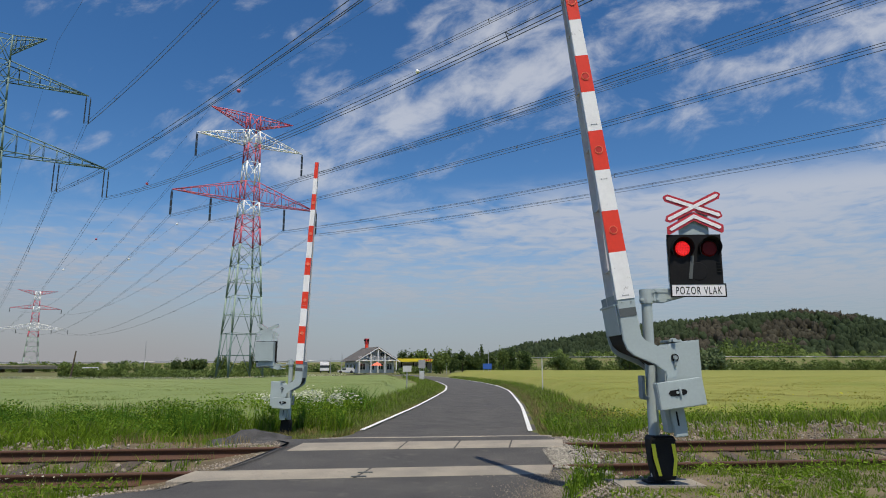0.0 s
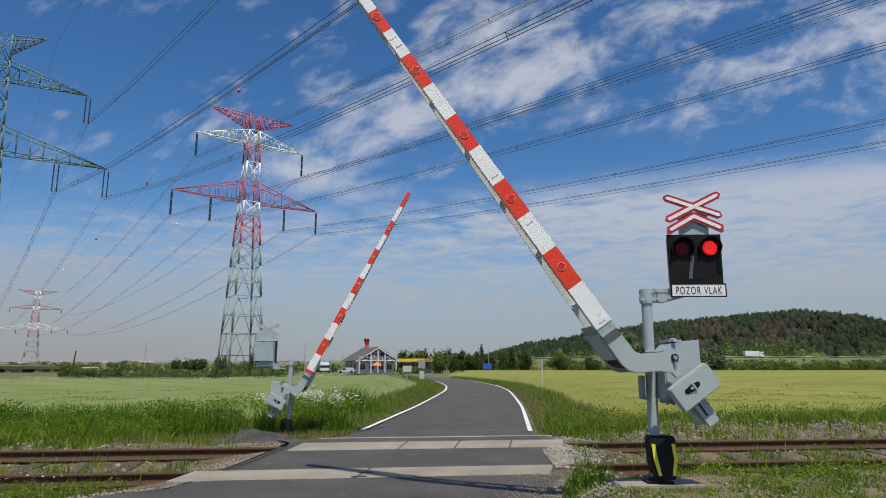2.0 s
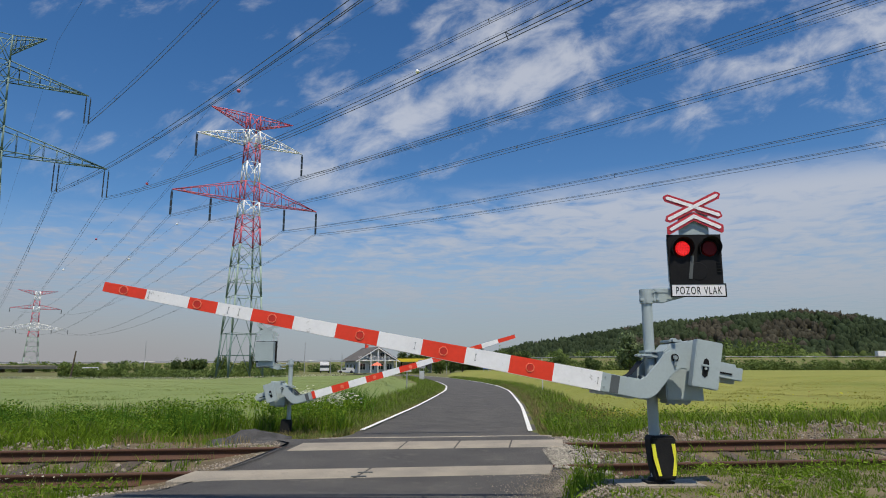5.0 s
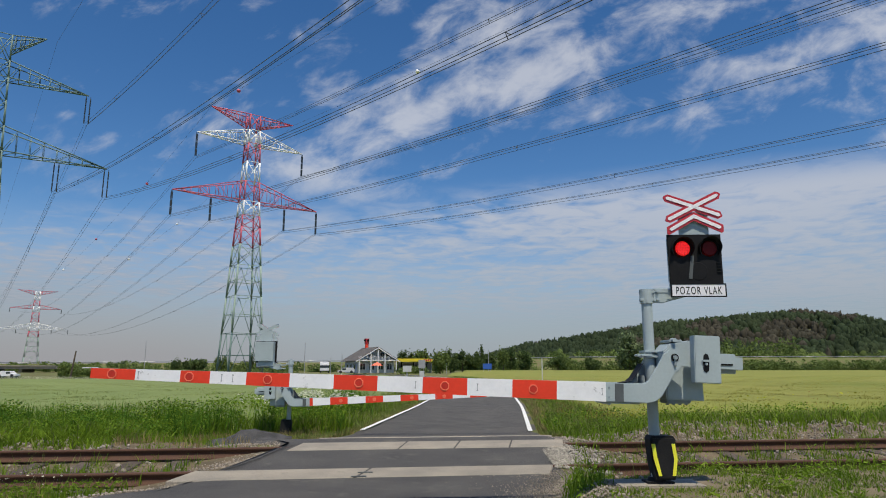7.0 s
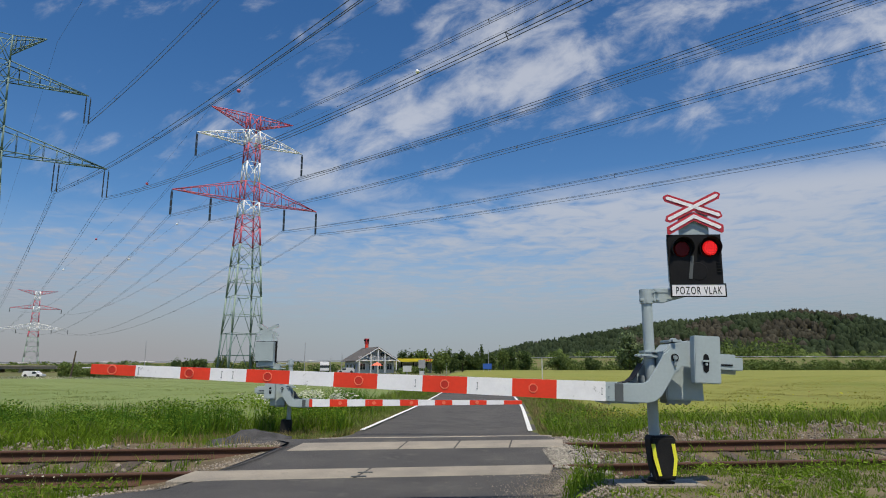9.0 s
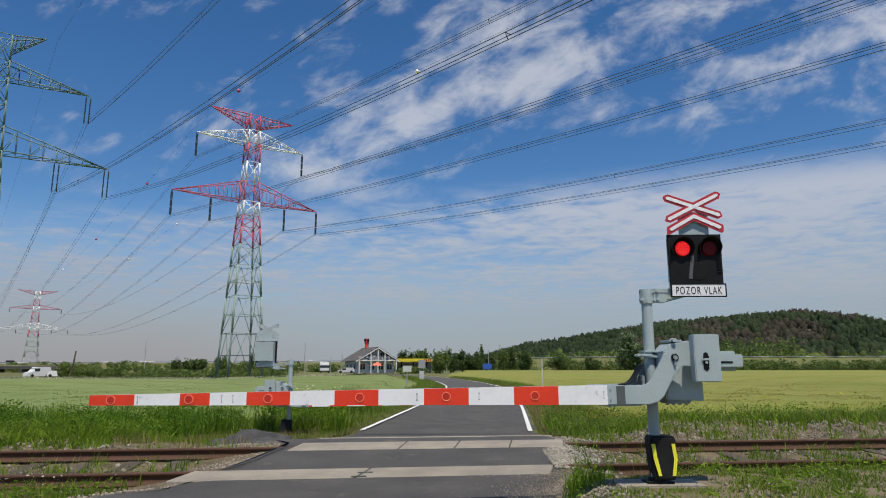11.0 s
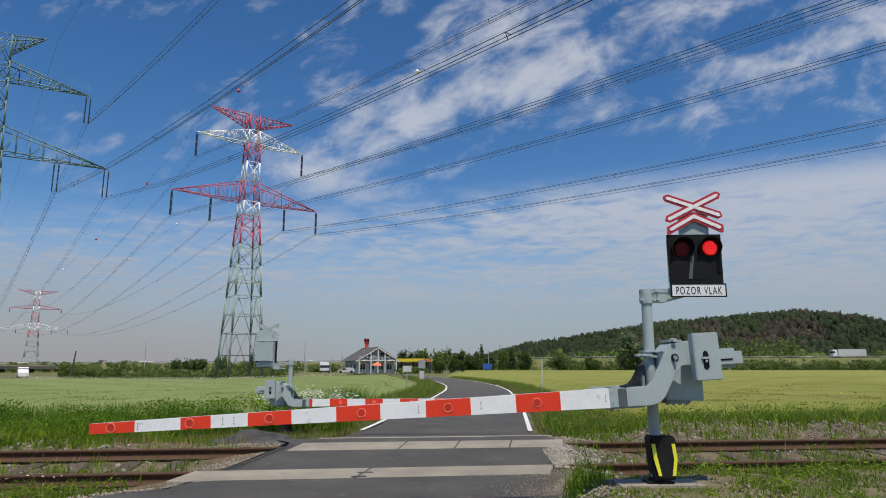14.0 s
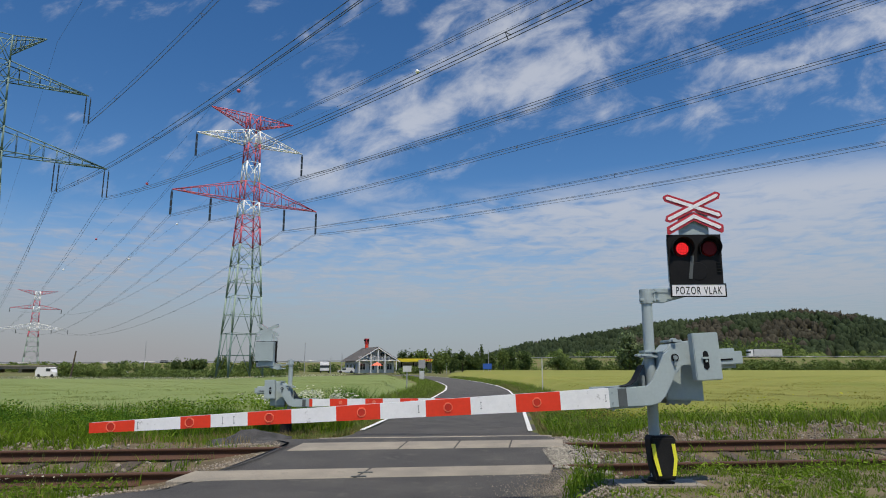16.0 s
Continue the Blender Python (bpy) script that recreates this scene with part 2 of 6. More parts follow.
M["yellow"] = mat("yellow_stripe", (0.92, 0.88, 0.06), 0.4, var=0.04)
M["lens_off"] = mat("dark_red_lens", (0.15, 0.004, 0.006), 0.5, var=0.2, spec=0.2)
M["lens_on"] = glow("lit_red_lamp", (1.0, 0.018, 0.018), 0.85)
M["wire"] = mat("conductor", (0.075, 0.085, 0.095), 0.8, metal=0.0, var=0.1)
M["steel_green"] = mat("green_lattice_paint", (0.13, 0.21, 0.19), 0.6, var=0.12, scale=0.3, fine=2, bump=0, island=0.15)
M["steel_pale"] = mat("pale_green_lattice_paint", (0.25, 0.34, 0.29), 0.6, var=0.12, scale=0.3, fine=2, bump=0, island=0.15)
M["steel_red"] = mat("red_lattice_paint", (0.58, 0.10, 0.15), 0.6, var=0.12, scale=0.3, fine=2, bump=0, island=0.15)
M["steel_white"] = mat("white_lattice_paint", (0.90, 0.90, 0.90), 0.6, var=0.06, scale=0.3, fine=2, bump=0, island=0.08)
M["insulator"] = mat("insulator_glass", (0.035, 0.042, 0.045), 0.25, var=0.1)
M["grass"] = leafy("grass_blades", (0.205, 0.305, 0.028), (0.135, 0.23, 0.02), trans=0.48)
M["weed"] = leafy("dark_weeds", (0.11, 0.215, 0.024), (0.072, 0.165, 0.017), trans=0.45)
M["pale_grass"] = leafy("pale_seeding_grass", (0.24, 0.27, 0.085), (0.16, 0.21, 0.05), trans=0.4)
M["dry"] = leafy("dry_stalks", (0.36, 0.28, 0.12), (0.20, 0.17, 0.07))
M["dock"] = leafy("brown_seed_heads", (0.27, 0.17, 0.065), (0.19, 0.16, 0.045))
M["flower"] = leafy("white_umbels", (0.75, 0.75, 0.60), (0.6, 0.62, 0.45), island=0.1)
M["yellow_flower"] = leafy("yellow_umbels", (0.48, 0.45, 0.05), (0.3, 0.34, 0.04), island=0.2)
M["barley"] = leafy("barley_ears", (0.275, 0.315, 0.115), (0.225, 0.275, 0.09), island=0.14, trans=0.2)
M["wheat"] = leafy("ripening_ears", (0.35, 0.33, 0.095), (0.29, 0.30, 0.07), island=0.16, trans=0.2)
M["barley_top"] = mat("barley_canopy", (0.205, 0.25, 0.095), 0.9, var=0.10, scale=0.06, fine=3.0, bump=0.9, second=(0.165, 0.215, 0.075), coord="World", spec=0.1)
M["wheat_top"] = mat("wheat_canopy", (0.245, 0.243, 0.066), 0.9, var=0.12, scale=0.09, fine=4.0, bump=0.9, second=(0.20, 0.225, 0.052), coord="World", spec=0.1)
M["ground"] = mat("meadow_ground", (0.13, 0.17, 0.05), 0.95, var=0.2, scale=0.5, fine=25, bump=0.6, second=(0.17, 0.14, 0.08), coord="World", spec=0.1)
M["leaf"] = leafy("leaf_green", (0.18, 0.235, 0.07), (0.125, 0.18, 0.05), island=0.25, trans=0.45, scale=0.12)
M["leaf_pale"] = leafy("leaf_silver_green", (0.20, 0.25, 0.13), (0.12, 0.17, 0.08), island=0.35, scale=0.12)
M["leaf_dark"] = leafy("leaf_dark_green", (0.125, 0.17, 0.058), (0.085, 0.13, 0.044), island=0.25, trans=0.45, scale=0.1)
M["forest"] = leafy("forest_crowns", (0.078, 0.108, 0.052), (0.054, 0.08, 0.04), island=0.25, trans=0.5, scale=0.012)
M["forest_brown"] = leafy("dead_spruce_crowns", (0.118, 0.105, 0.078), (0.085, 0.085, 0.058), island=0.2, trans=0.5, scale=0.012)
M["bark"] = mat("bark", (0.11, 0.085, 0.06), 0.9, var=0.2, scale=3, fine=20, bump=0.5)
M["plaster"] = mat("pale_plaster", (0.52, 0.53, 0.54), 0.8, var=0.05, scale=0.6, fine=8, bump=0.05)
M["plaster_grey"] = mat("grey_plaster", (0.30, 0.31, 0.33), 0.8, var=0.08, scale=0.6, fine=8, bump=0.05)
M["roof"] = mat("grey_roof", (0.125, 0.115, 0.105), 0.8, var=0.12, scale=0.8, fine=9, bump=0.3)
M["glass"] = mat("dark_window_glass", (0.03, 0.04, 0.05), 0.06, var=0.1, spec=0.8, bump=0)
M["yellow_panel"] = mat("yellow_canopy", (0.72, 0.58, 0.03), 0.5, var=0.04)
M["blue_panel"] = mat("blue_sign", (0.03, 0.10, 0.42), 0.4, var=0.05)
M["car_white"] = mat("white_car_paint", (0.75, 0.75, 0.76), 0.25, var=0.03, bump=0)
M["galv"] = mat("galvanised_steel", (0.42, 0.43, 0.44), 0.45, metal=0.5, var=0.1)
M["tyre"] = mat("tyre", (0.02, 0.02, 0.02), 0.85, var=0.1)


# ---- mesh helpers ----
def mesh_of(name, verts, tris, material):
    """A mesh of triangles out of arrays."""
    verts, tris = np.asarray(verts, np.float32), np.asarray(tris, np.int32)
    me = bpy.data.meshes.new(name)
    me.vertices.add(len(verts))
    me.vertices.foreach_set("co", verts.ravel())
    k = tris.shape[1]
    me.loops.add(tris.size)
    me.loops.foreach_set("vertex_index", tris.ravel())
    me.polygons.add(len(tris))
    me.polygons.foreach_set("loop_start", np.arange(0, tris.size, k, dtype=np.int32))
    me.polygons.foreach_set("loop_total", np.full(len(tris), k, np.int32))
    me.materials.append(M[material])
    me.update(calc_edges=True)
    me.validate()
    return me


def part(name, bm, material, parent, label="", smooth=False):
    me = bpy.data.meshes.new(name)
    bmesh.ops.recalc_face_normals(bm, faces=bm.faces)
    bm.to_mesh(me)
    bm.free()
    me.materials.append(M[material])
    if smooth:
        me.shade_smooth()
    ob = new(name, me)
    ob.parent = parent
    if label:
        tagged(ob, label)
    return ob


def box(bm, x0, x1, y0, y1, z0, z1, bevel=0.0):
    r = bmesh.ops.create_cube(bm, size=1.0)
    for v in r["verts"]:
        v.co = Vector((x0 if v.co.x < 0 else x1, y0 if v.co.y < 0 else y1, z0 if v.co.z < 0 else z1))
    if bevel:
        es = {e for v in r["verts"] for e in v.link_edges}
        bmesh.ops.bevel(bm, geom=list(es), offset=bevel, segments=2, affect="EDGES")
    return bm


def cyl(bm, p0, p1, r0, r1=None, seg=16):
    p0, p1 = Vector(p0), Vector(p1)
    r1 = r0 if r1 is None else r1
    q = (p1 - p0).to_track_quat("Z", "Y").to_matrix().to_4x4()
    bmesh.ops.create_cone(bm, cap_ends=True, segments=seg, radius1=r0, radius2=r1, depth=(p1 - p0).length, matrix=Matrix.Translation((p0 + p1) / 2) @ q)
    return bm


def outline(bm, pts, y0, y1, bevel=0.0):
    """A plate with the outline pts in x, z, from y0 to y1."""
    vs = [bm.verts.new((x, y0, z)) for x, z in pts]
    f = bm.faces.new(vs)
    r = bmesh.ops.extrude_face_region(bm, geom=[f])
    top = [g for g in r["geom"] if isinstance(g, bmesh.types.BMVert)]
    bmesh.ops.translate(bm, verts=top, vec=(0, y1 - y0, 0))
    if bevel:
        es = [e for e in bm.edges if e.calc_face_angle(0) > 0.9 and all(v in vs or v in top for v in e.verts) and abs(e.verts[0].co.y - e.verts[1].co.y) < 1e-6]
        bmesh.ops.bevel(bm, geom=es, offset=bevel, segments=2, affect="EDGES")
    return bm


def thing(name, label, category, at=(0, 0, 0), turn=0.0, group="", kind=""):
    ob = new(name)
    ob.matrix_basis = pose(*at, 0, 0, turn)
    return tagged(ob, label, category, group, kind)


def beams(segs, width):
    """Square bars between pairs of points, as arrays of vertices and triangles."""
    segs = [s for s in segs if np.linalg.norm(np.subtract(s[0], s[1])) > 1e-4]
    a, b = np.array([s[0] for s in segs], float), np.array([s[1] for s in segs], float)
    w = np.broadcast_to(np.asarray(width, float).reshape(-1, 1), (len(a), 1)) / 2
    d = b - a
    d /= np.linalg.norm(d, axis=1, keepdims=True)
    ref = np.where(np.abs(d[:, 2:3]) > 0.9, np.array([[1.0, 0, 0]]), np.array([[0, 0, 1.0]]))
    s = np.cross(d, ref)
    s /= np.linalg.norm(s, axis=1, keepdims=True)
    u = np.cross(s, d)
    vs = np.stack([p + w * (i * s + j * u) for p in (a, b) for i, j in ((-1, -1), (1, -1), (1, 1), (-1, 1))], 1)
    q = np.array([[0, 1, 5], [0, 5, 4], [1, 2, 6], [1, 6, 5], [2, 3, 7], [2, 7, 6], [3, 0, 4], [3, 4, 7], [0, 2, 1], [0, 3, 2], [4, 5, 6], [4, 6, 7]])
    return vs.reshape(-1, 3), (q[None] + 8 * np.arange(len(a))[:, None, None]).reshape(-1, 3)


def bar_part(name, segs, width, material, parent, label=""):
    ob = new(name, mesh_of(name, *beams(segs, width), material))
    ob.parent = parent
    if label:
        tagged(ob, label)
    return ob


# ---- the lie of the land ----
ROAD_Y = np.arange(-60.0, 190.0, 1.0)
ROAD_X = np.interp(ROAD_Y, [-40, 5.8, 9.5, 17, 27, 36, 45, 55, 67, 78, 90, 105, 130, 150, 175], [-9.5, -1.5, -0.62, 0.1, 1.12, 1.8, 2.42, 2.55, 1.95, 0.75, -0.7, -3, -9, -17, -32])
SOFT = np.exp(-np.linspace(-2, 2, 11) ** 2)
ROAD_X = np.where(ROAD_Y > 17, np.convolve(np.pad(ROAD_X, 5, mode="edge"), SOFT / SOFT.sum(), "valid"), ROAD_X)


def road_x(y):
    """The road's middle line."""
    return np.interp(y, ROAD_Y, ROAD_X)


def land(x, y):
    x, y = np.asarray(x, float), np.asarray(y, float)
    u = y - 9.14 - 0.12 * x
    z = np.interp(u, [-60, -14, -8, -3.2, -1.5, 1.4, 3.0, 5.5, 8, 60], [-0.9, -0.33, -0.19, -0.085, -0.083, 0.09, -0.1, -0.36, -0.44, -0.44])
    off = np.abs(x - road_x(y)) + 0.7 * (x < road_x(y)) * np.clip((1.7 - np.abs(u)) / 0.5, 0, 1)
    bank = np.clip((off - 2.4) / 1.0, 0, 1)
    bed = np.interp(np.abs(u), [0, 1.3, 2.1, 2.8], [-0.14, -0.14, -0.06, 0.0]) * bank
    verge = 0.23 * bank * np.interp(u, [-6, -3.5, -2.2, -1.6], [0, 1, 1, 0]) * (x > 0)
    rough = 0.05 * bank * (np.sin(1.7 * x + 0.6 * y) * np.cos(1.3 * y - 0.4 * x) + 0.5 * np.sin(3.9 * x - 2.2 * y)) * (np.abs(u) > 1.5) * (y < 40)
    dip = -0.7 * np.clip((-x - 8) / 25, 0, 1) * np.clip((y - 25) / 70, 0, 1)
    wide = np.clip((off - 3.0) / 1.6, 0, 1)
    ridge = np.where(x > 0, 0.27, 0.20) * wide * np.exp(-((u - 3.3) / 1.1) ** 2) * np.where(x > 0, 1, np.clip((-x - 5.0) / 1.2, 0, 1))
    plinth = 0.06 * np.exp(-((x - 1.8) / 0.8) ** 2 - ((y - 6.0) / 0.6) ** 2) * bank
    w = np.exp(-((x - 2.05) / 0.85) ** 4 - ((y - 6.2) / 0.75) ** 4) * np.clip((off - 2.5) / 0.35, 0, 1)
    return (z + bed + verge + rough + dip + ridge + plinth) * (1 - w) + 0.135 * w


def rail_z(u):
    return 0.0025 + 0.0603 * u


# ---- ground, road, track ----
def sheet(name, xs, ys, zf, material, parent=None):
    X, Y = np.meshgrid(xs, ys)
    V = np.stack([X.ravel(), Y.ravel(), zf(X.ravel(), Y.ravel())], 1)
    n, i = len(xs), np.arange(len(xs) - 1)[None] + len(xs) * np.arange(len(ys) - 1)[:, None]
    i = i.ravel()
    ob = new(name, mesh_of(name, V, np.stack([i, i + 1, i + 1 + n, i + n], 1), material))
    ob.data.shade_smooth()
    ob.parent = parent
    return ob


far = np.geomspace(0.6, 4550, 60)
gx = np.concatenate([-14 - far[::-1], np.arange(-14, 14.01, 0.3), 14 + far])
gy = np.concatenate([-6 - far[::-1], np.arange(-6, 24.01, 0.3), 24 + far])
ground = sheet("ground", gx, gy, lambda x, y: land(x, y) - 0.05, "ground")
tagged(ground, "flat grassy farmland with patches of bare soil", "ground", kind="structure")

ry = np.concatenate([np.arange(-12, 24, 0.4), np.arange(24, 176, 1.5)])
rows_v, nc = [], 15
for y in ry:
    c, half = float(road_x(y)), 2.32 + (0.18 if y < 16 else 0.0)
    edge = 0.10 * math.sin(2.1 * y) + 0.06 * math.sin(5.3 * y + 1)
    for k in range(nc):
        s = -1 + 2 * k / (nc - 1)
        x = c + s * half + (edge * (1 if y < 40 else 0.3) if abs(s) == 1 else 0)
        if k <= 1:
            x = max(x, float(np.interp(y, [6.4, 7.0, 8.0, 8.75, 9.6, 10.3, 10.9], [-9, -3.02, -2.75, -2.5, -2.36, -2.42, -9])) + 0.07 * k)
        if k >= nc - 2:
            x = min(x, float(np.interp(y, [5, 6.8, 7.6, 8.2, 8.7, 9.9, 10.4], [1.0, 1.15, 1.4, 1.6, 1.46, 1.5, 9])) - 0.07 * (nc - 1 - k))
        rows_v.append((x, y, float(land(x if abs(x - c) < 2.3 else c + 2.3 * s, y)) + (0.0 if abs(s) < 1 else -0.045)))
idx = (np.arange(nc - 1)[None] + nc * np.arange(len(ry) - 1)[:, None]).ravel()
road = new("road", mesh_of("road", rows_v, np.stack([idx, idx + 1, idx + 1 + nc, idx + nc], 1), "asphalt"))
road.data.shade_smooth()
tagged(road, "narrow worn grey asphalt lane with white edge lines", "road", kind="structure")


def ribbon(name, offset, width, ya, yb, parent, step=0.8):
    ys = np.arange(ya, yb + 0.01, step)
    V, xs = [], road_x(ys)
    tang = np.gradient(xs, ys)
    for y, x, tg in zip(ys, xs, tang):
        n = np.array([1, -tg]) / math.hypot(1, tg)
        for o in (offset - width / 2, offset + width / 2):
            px, py = x + n[0] * o, y + n[1] * o
            V.append((px, py, float(land(x, py)) + 0.012))
    i = 2 * np.arange(len(ys) - 1)
    ob = new(name, mesh_of(name, V, np.stack([i, i + 1, i + 3, i + 2], 1), "line"))
    ob.parent = parent
    return ob


tagged(ribbon("edge_line", -2.23, 0.12, 17.0, 150, road), "white painted edge line")
ribbon("edge_line", 2.14, 0.115, 17.0, 150, road)

rng = np.random.default_rng(5)


def slab(name, x0, x1, u0, u1, parent, material="concrete", lift=0.012, skew=0.0):
    """A slab lying along the track, cut square or askew."""
    bm = bmesh.new()
    box(bm, 0, 1, 0, 1, -0.16, 0, 0.0)
    for v in bm.verts:
        u = u0 + (u1 - u0) * v.co.y
        x = x0 + (x1 - x0) * v.co.x + skew * (v.co.y - 0.5)
        v.co = Vector((x, 9.14 + 0.12 * x + u, rail_z(u) + v.co.z + lift))
    bmesh.ops.bevel(bm, geom=list(bm.edges), offset=0.012, segments=1, affect="EDGES")
    return part(name, bm, material, parent)


crossing = thing("level_crossing", "concrete slab strips along the rails in an asphalt crossing", "level crossing", kind="structure")
near_cuts = [-3.06, -0.96, 1.36]
for a, b in zip(near_cuts, near_cuts[1:]):
    slab("slab", a + 0.012, b - 0.012, -1.30, -0.80, crossing, skew=0.13)
far_cuts = [-2.16, -0.60, 0.21, 1.02, 1.84]
for a, b in zip(far_cuts, far_cuts[1:]):
    slab("slab", a + 0.008, b - 0.008, 0.42, 1.0, crossing, skew=0.10)
slab("joint_strip", -2.35, 2.15, 3.58, 3.64, crossing, lift=-0.352)

# lifting hooks and cracks at the joint of the near slabs
for u in (-1.16, -0.96):
    bm = bmesh.new()
    x0 = -0.96 + 0.26 * (u + 1.05)
    box(bm, x0 - 0.09, x0 + 0.09, -0.012, 0.012, -0.01, 0.004)
    hook = part("joint_hook", bm, "slot", crossing, "rusty dark hook across the slab joint")
    hook.matrix_basis = pose(0, 9.14 + 0.12 * x0 + u, rail_z(u) + 0.013, 0, 0, 6.8)

# bare stony bed under the rails, on both sides of the lane
for x0, x1 in ((-60, -2.3), (1.5, 70)):
    ob = sheet("track_bed", np.arange(x0, x1, 0.5), np.linspace(-2.3, 2.6, 15), lambda x, u: land(x, 9.14 + 0.12 * x + u) - 0.036 + 0.012 * np.sin(9 * x + 5 * u), "bed")
    for v in ob.data.vertices:
        v.co.y += 9.14 + 0.12 * v.co.x
    tagged(ob, "stony brown bed of the railway track", "track bed", kind="structure")
verge = sheet("verge_soil", np.arange(0.9, 14, 0.25), np.arange(-6.5, -1.4, 0.2), lambda x, u: land(x, 9.14 + 0.12 * x + u) - 0.043 + 0.008 * np.sin(7 * x + 9 * u), "soil")
for v in verge.data.vertices:
    v.co.y += 9.14 + 0.12 * v.co.x
tagged(verge, "bare brown soil of the trodden verge", "soil", kind="structure")
# rails and sleepers
track = thing("railway_track", "overgrown single track with rusty rails", "railway track", kind="structure")
RP = [(-0.0625, -0.15), (0.0625, -0.15), (0.0625, -0.138), (0.012, -0.118), (0.009, -0.045), (0.036, -0.035), (0.036, -0.006), (0.028, 0), (-0.028, 0), (-0.036, -0.006), (-0.036, -0.035), (-0.009, -0.045), (-0.012, -0.118), (-0.0625, -0.138)]
for u in (-0.765, 0.765):
    V, xs = [], np.arange(-60, 71, 2.0)
    for x in xs:
        for a, b in RP:
            V.append((x, 9.14 + 0.12 * x + u + a, rail_z(u) + b - 0.002))
    k = len(RP)
    F = [(i * k + j, i * k + (j + 1) % k, (i + 1) * k + (j + 1) % k, (i + 1) * k + j) for i in range(len(xs) - 1) for j in range(k)]
    ob = new("rail", mesh_of("rail", V, F, "rail"))
    ob.parent = track
bm = bmesh.new()
box(bm, -0.12, 0.12, -1.25, 1.25, -0.16, 0.0, 0.012)
sleeper_mesh = bpy.data.meshes.new("sleeper")
bm.to_mesh(sleeper_mesh)
bm.free()
sleeper_mesh.materials.append(M["sleeper"])
for i in range(-36, 48):
    x = i * 0.62 + 0.1
    if -2.75 < x < 1.9:
        continue
    ob = new("sleeper", sleeper_mesh)
    ob.parent = track
    ob.matrix_basis = pose(x, 9.14 + 0.12 * x, -0.155, 3.4, 0, 6.8)


def stones(name, x, y, size, material, label, category, sink=0.3, lift=-0.05):
    """Loose angular stones in one mesh."""
    bm = bmesh.new()
    bmesh.ops.create_icosphere(bm, subdivisions=1, radius=1)
    base = np.array([v.co[:] for v in bm.verts])
    tris = np.array([[v.index for v in f.verts] for f in bm.faces])
    bm.free()
    n = len(x)
    s = size[:, None, None] * rng.uniform(0.55, 1.25, (n, len(base), 1)) * base[None] * rng.uniform(0.6, 1.2, (n, 1, 3))
    pos = np.stack([x, y, land(x, y) + lift + size * (1 - sink)], 1)
    V = (s + pos[:, None]).reshape(-1, 3)
    F = (tris[None] + len(base) * np.arange(n)[:, None, None]).reshape(-1, 3)
    ob = new(name, mesh_of(name, V, F, material))
    return tagged(ob, label, category, kind="stuff")


def scatter(n, x0, x1, u0, u1, keep=None):
    x, u = rng.uniform(x0, x1, n), rng.uniform(u0, u1, n)
    y = 9.14 + 0.12 * x + u
    ok = (np.abs(x - road_x(y)) > 2.55) & ~((x > -5.3 - 0.3 * np.sin(3 * y)) & (x < -2) & (y > 10.3) & (y < 16.2))
    if keep is not None:
        ok &= keep(x, y, u)
    return x[ok], y[ok]


def patchy(x, y, size, cut, seed=0.0):
    """Blotches for growth: where smooth noise lies above cut."""
    return np.array([noise.noise((a / size + seed, b / size, seed)) for a, b in zip(x, y)]) > cut


bx, by = scatter(12000, 1.6, 26, 1.0, 3.7, lambda x, y, u: (rng.random(len(x)) < np.clip(1.3 - x / 22, 0.2, 1)))
stones("ballast", bx, by, rng.uniform(0.012, 0.034, len(bx)), "gravel", "pale loose ballast stones on the track shoulder", "ballast")
bx, by = scatter(4200, -24, -2, 0.9, 3.2)
stones("ballast", bx, by, rng.uniform(0.015, 0.04, len(bx)), "gravel", "brownish ballast stones beside the rusty rails", "ballast")
bx, by = scatter(3600, -22, 24, -1.7, 1.0, lambda x, y, u: np.abs(np.abs(u) - 0.765) > 0.1)
stones("ballast", bx, by, rng.uniform(0.015, 0.04, len(bx)), "gravel", "weathered ballast stones between the rails", "ballast")
bx = rng.uniform(-4.2, 2.6, 2600)
by = rng.uniform(3.5, 15.5, 2600)
ok = (np.abs(np.abs(bx - road_x(by)) - 2.55) < rng.exponential(0.16, 2600))
stones("road_grit", bx[ok], by[ok], rng.uniform(0.006, 0.018, ok.sum()), "gravel", "loose grit along the broken asphalt edge", "gravel")


n = 2600
bx, by = 1.44 + rng.exponential(0.30, n), rng.uniform(8.45, 10.1, n)
stones("road_grit", bx, by, rng.uniform(0.009, 0.026, n), "gravel_pale", "pale gravel filling the crossing beside the slabs", "gravel", lift=-0.035)
n = 2200
bx, by = rng.normal(1.65, 0.32, n), rng.uniform(10.2, 12.2, n)
stones("road_grit", bx, by, rng.uniform(0.008, 0.024, n), "gravel", "loose gravel behind the far slab", "gravel")
n = 6500
by = rng.uniform(5.4, 8.2, n)
bx = np.interp(by, [5, 6.8, 7.6, 8.2], [1.0, 1.15, 1.4, 1.6]) + 0.05 - rng.exponential(0.20, n)
stones("road_grit", bx, by, rng.uniform(0.002, 0.008, n), "gravel", "fine sandy grit worn from the asphalt edge", "gravel", sink=0.5, lift=0.0)
n = 3600
by = rng.uniform(5.0, 8.0, n)
bx = np.interp(by, [5, 6.8, 7.6, 8.2], [1.0, 1.15, 1.4, 1.6]) + rng.exponential(0.22, n)
stones("road_grit", bx, by, rng.uniform(0.005, 0.018, n), "gravel", "brown gravel along the worn asphalt edge", "gravel", lift=-0.045)
by = rng.uniform(6.5, 10.9, 4200)
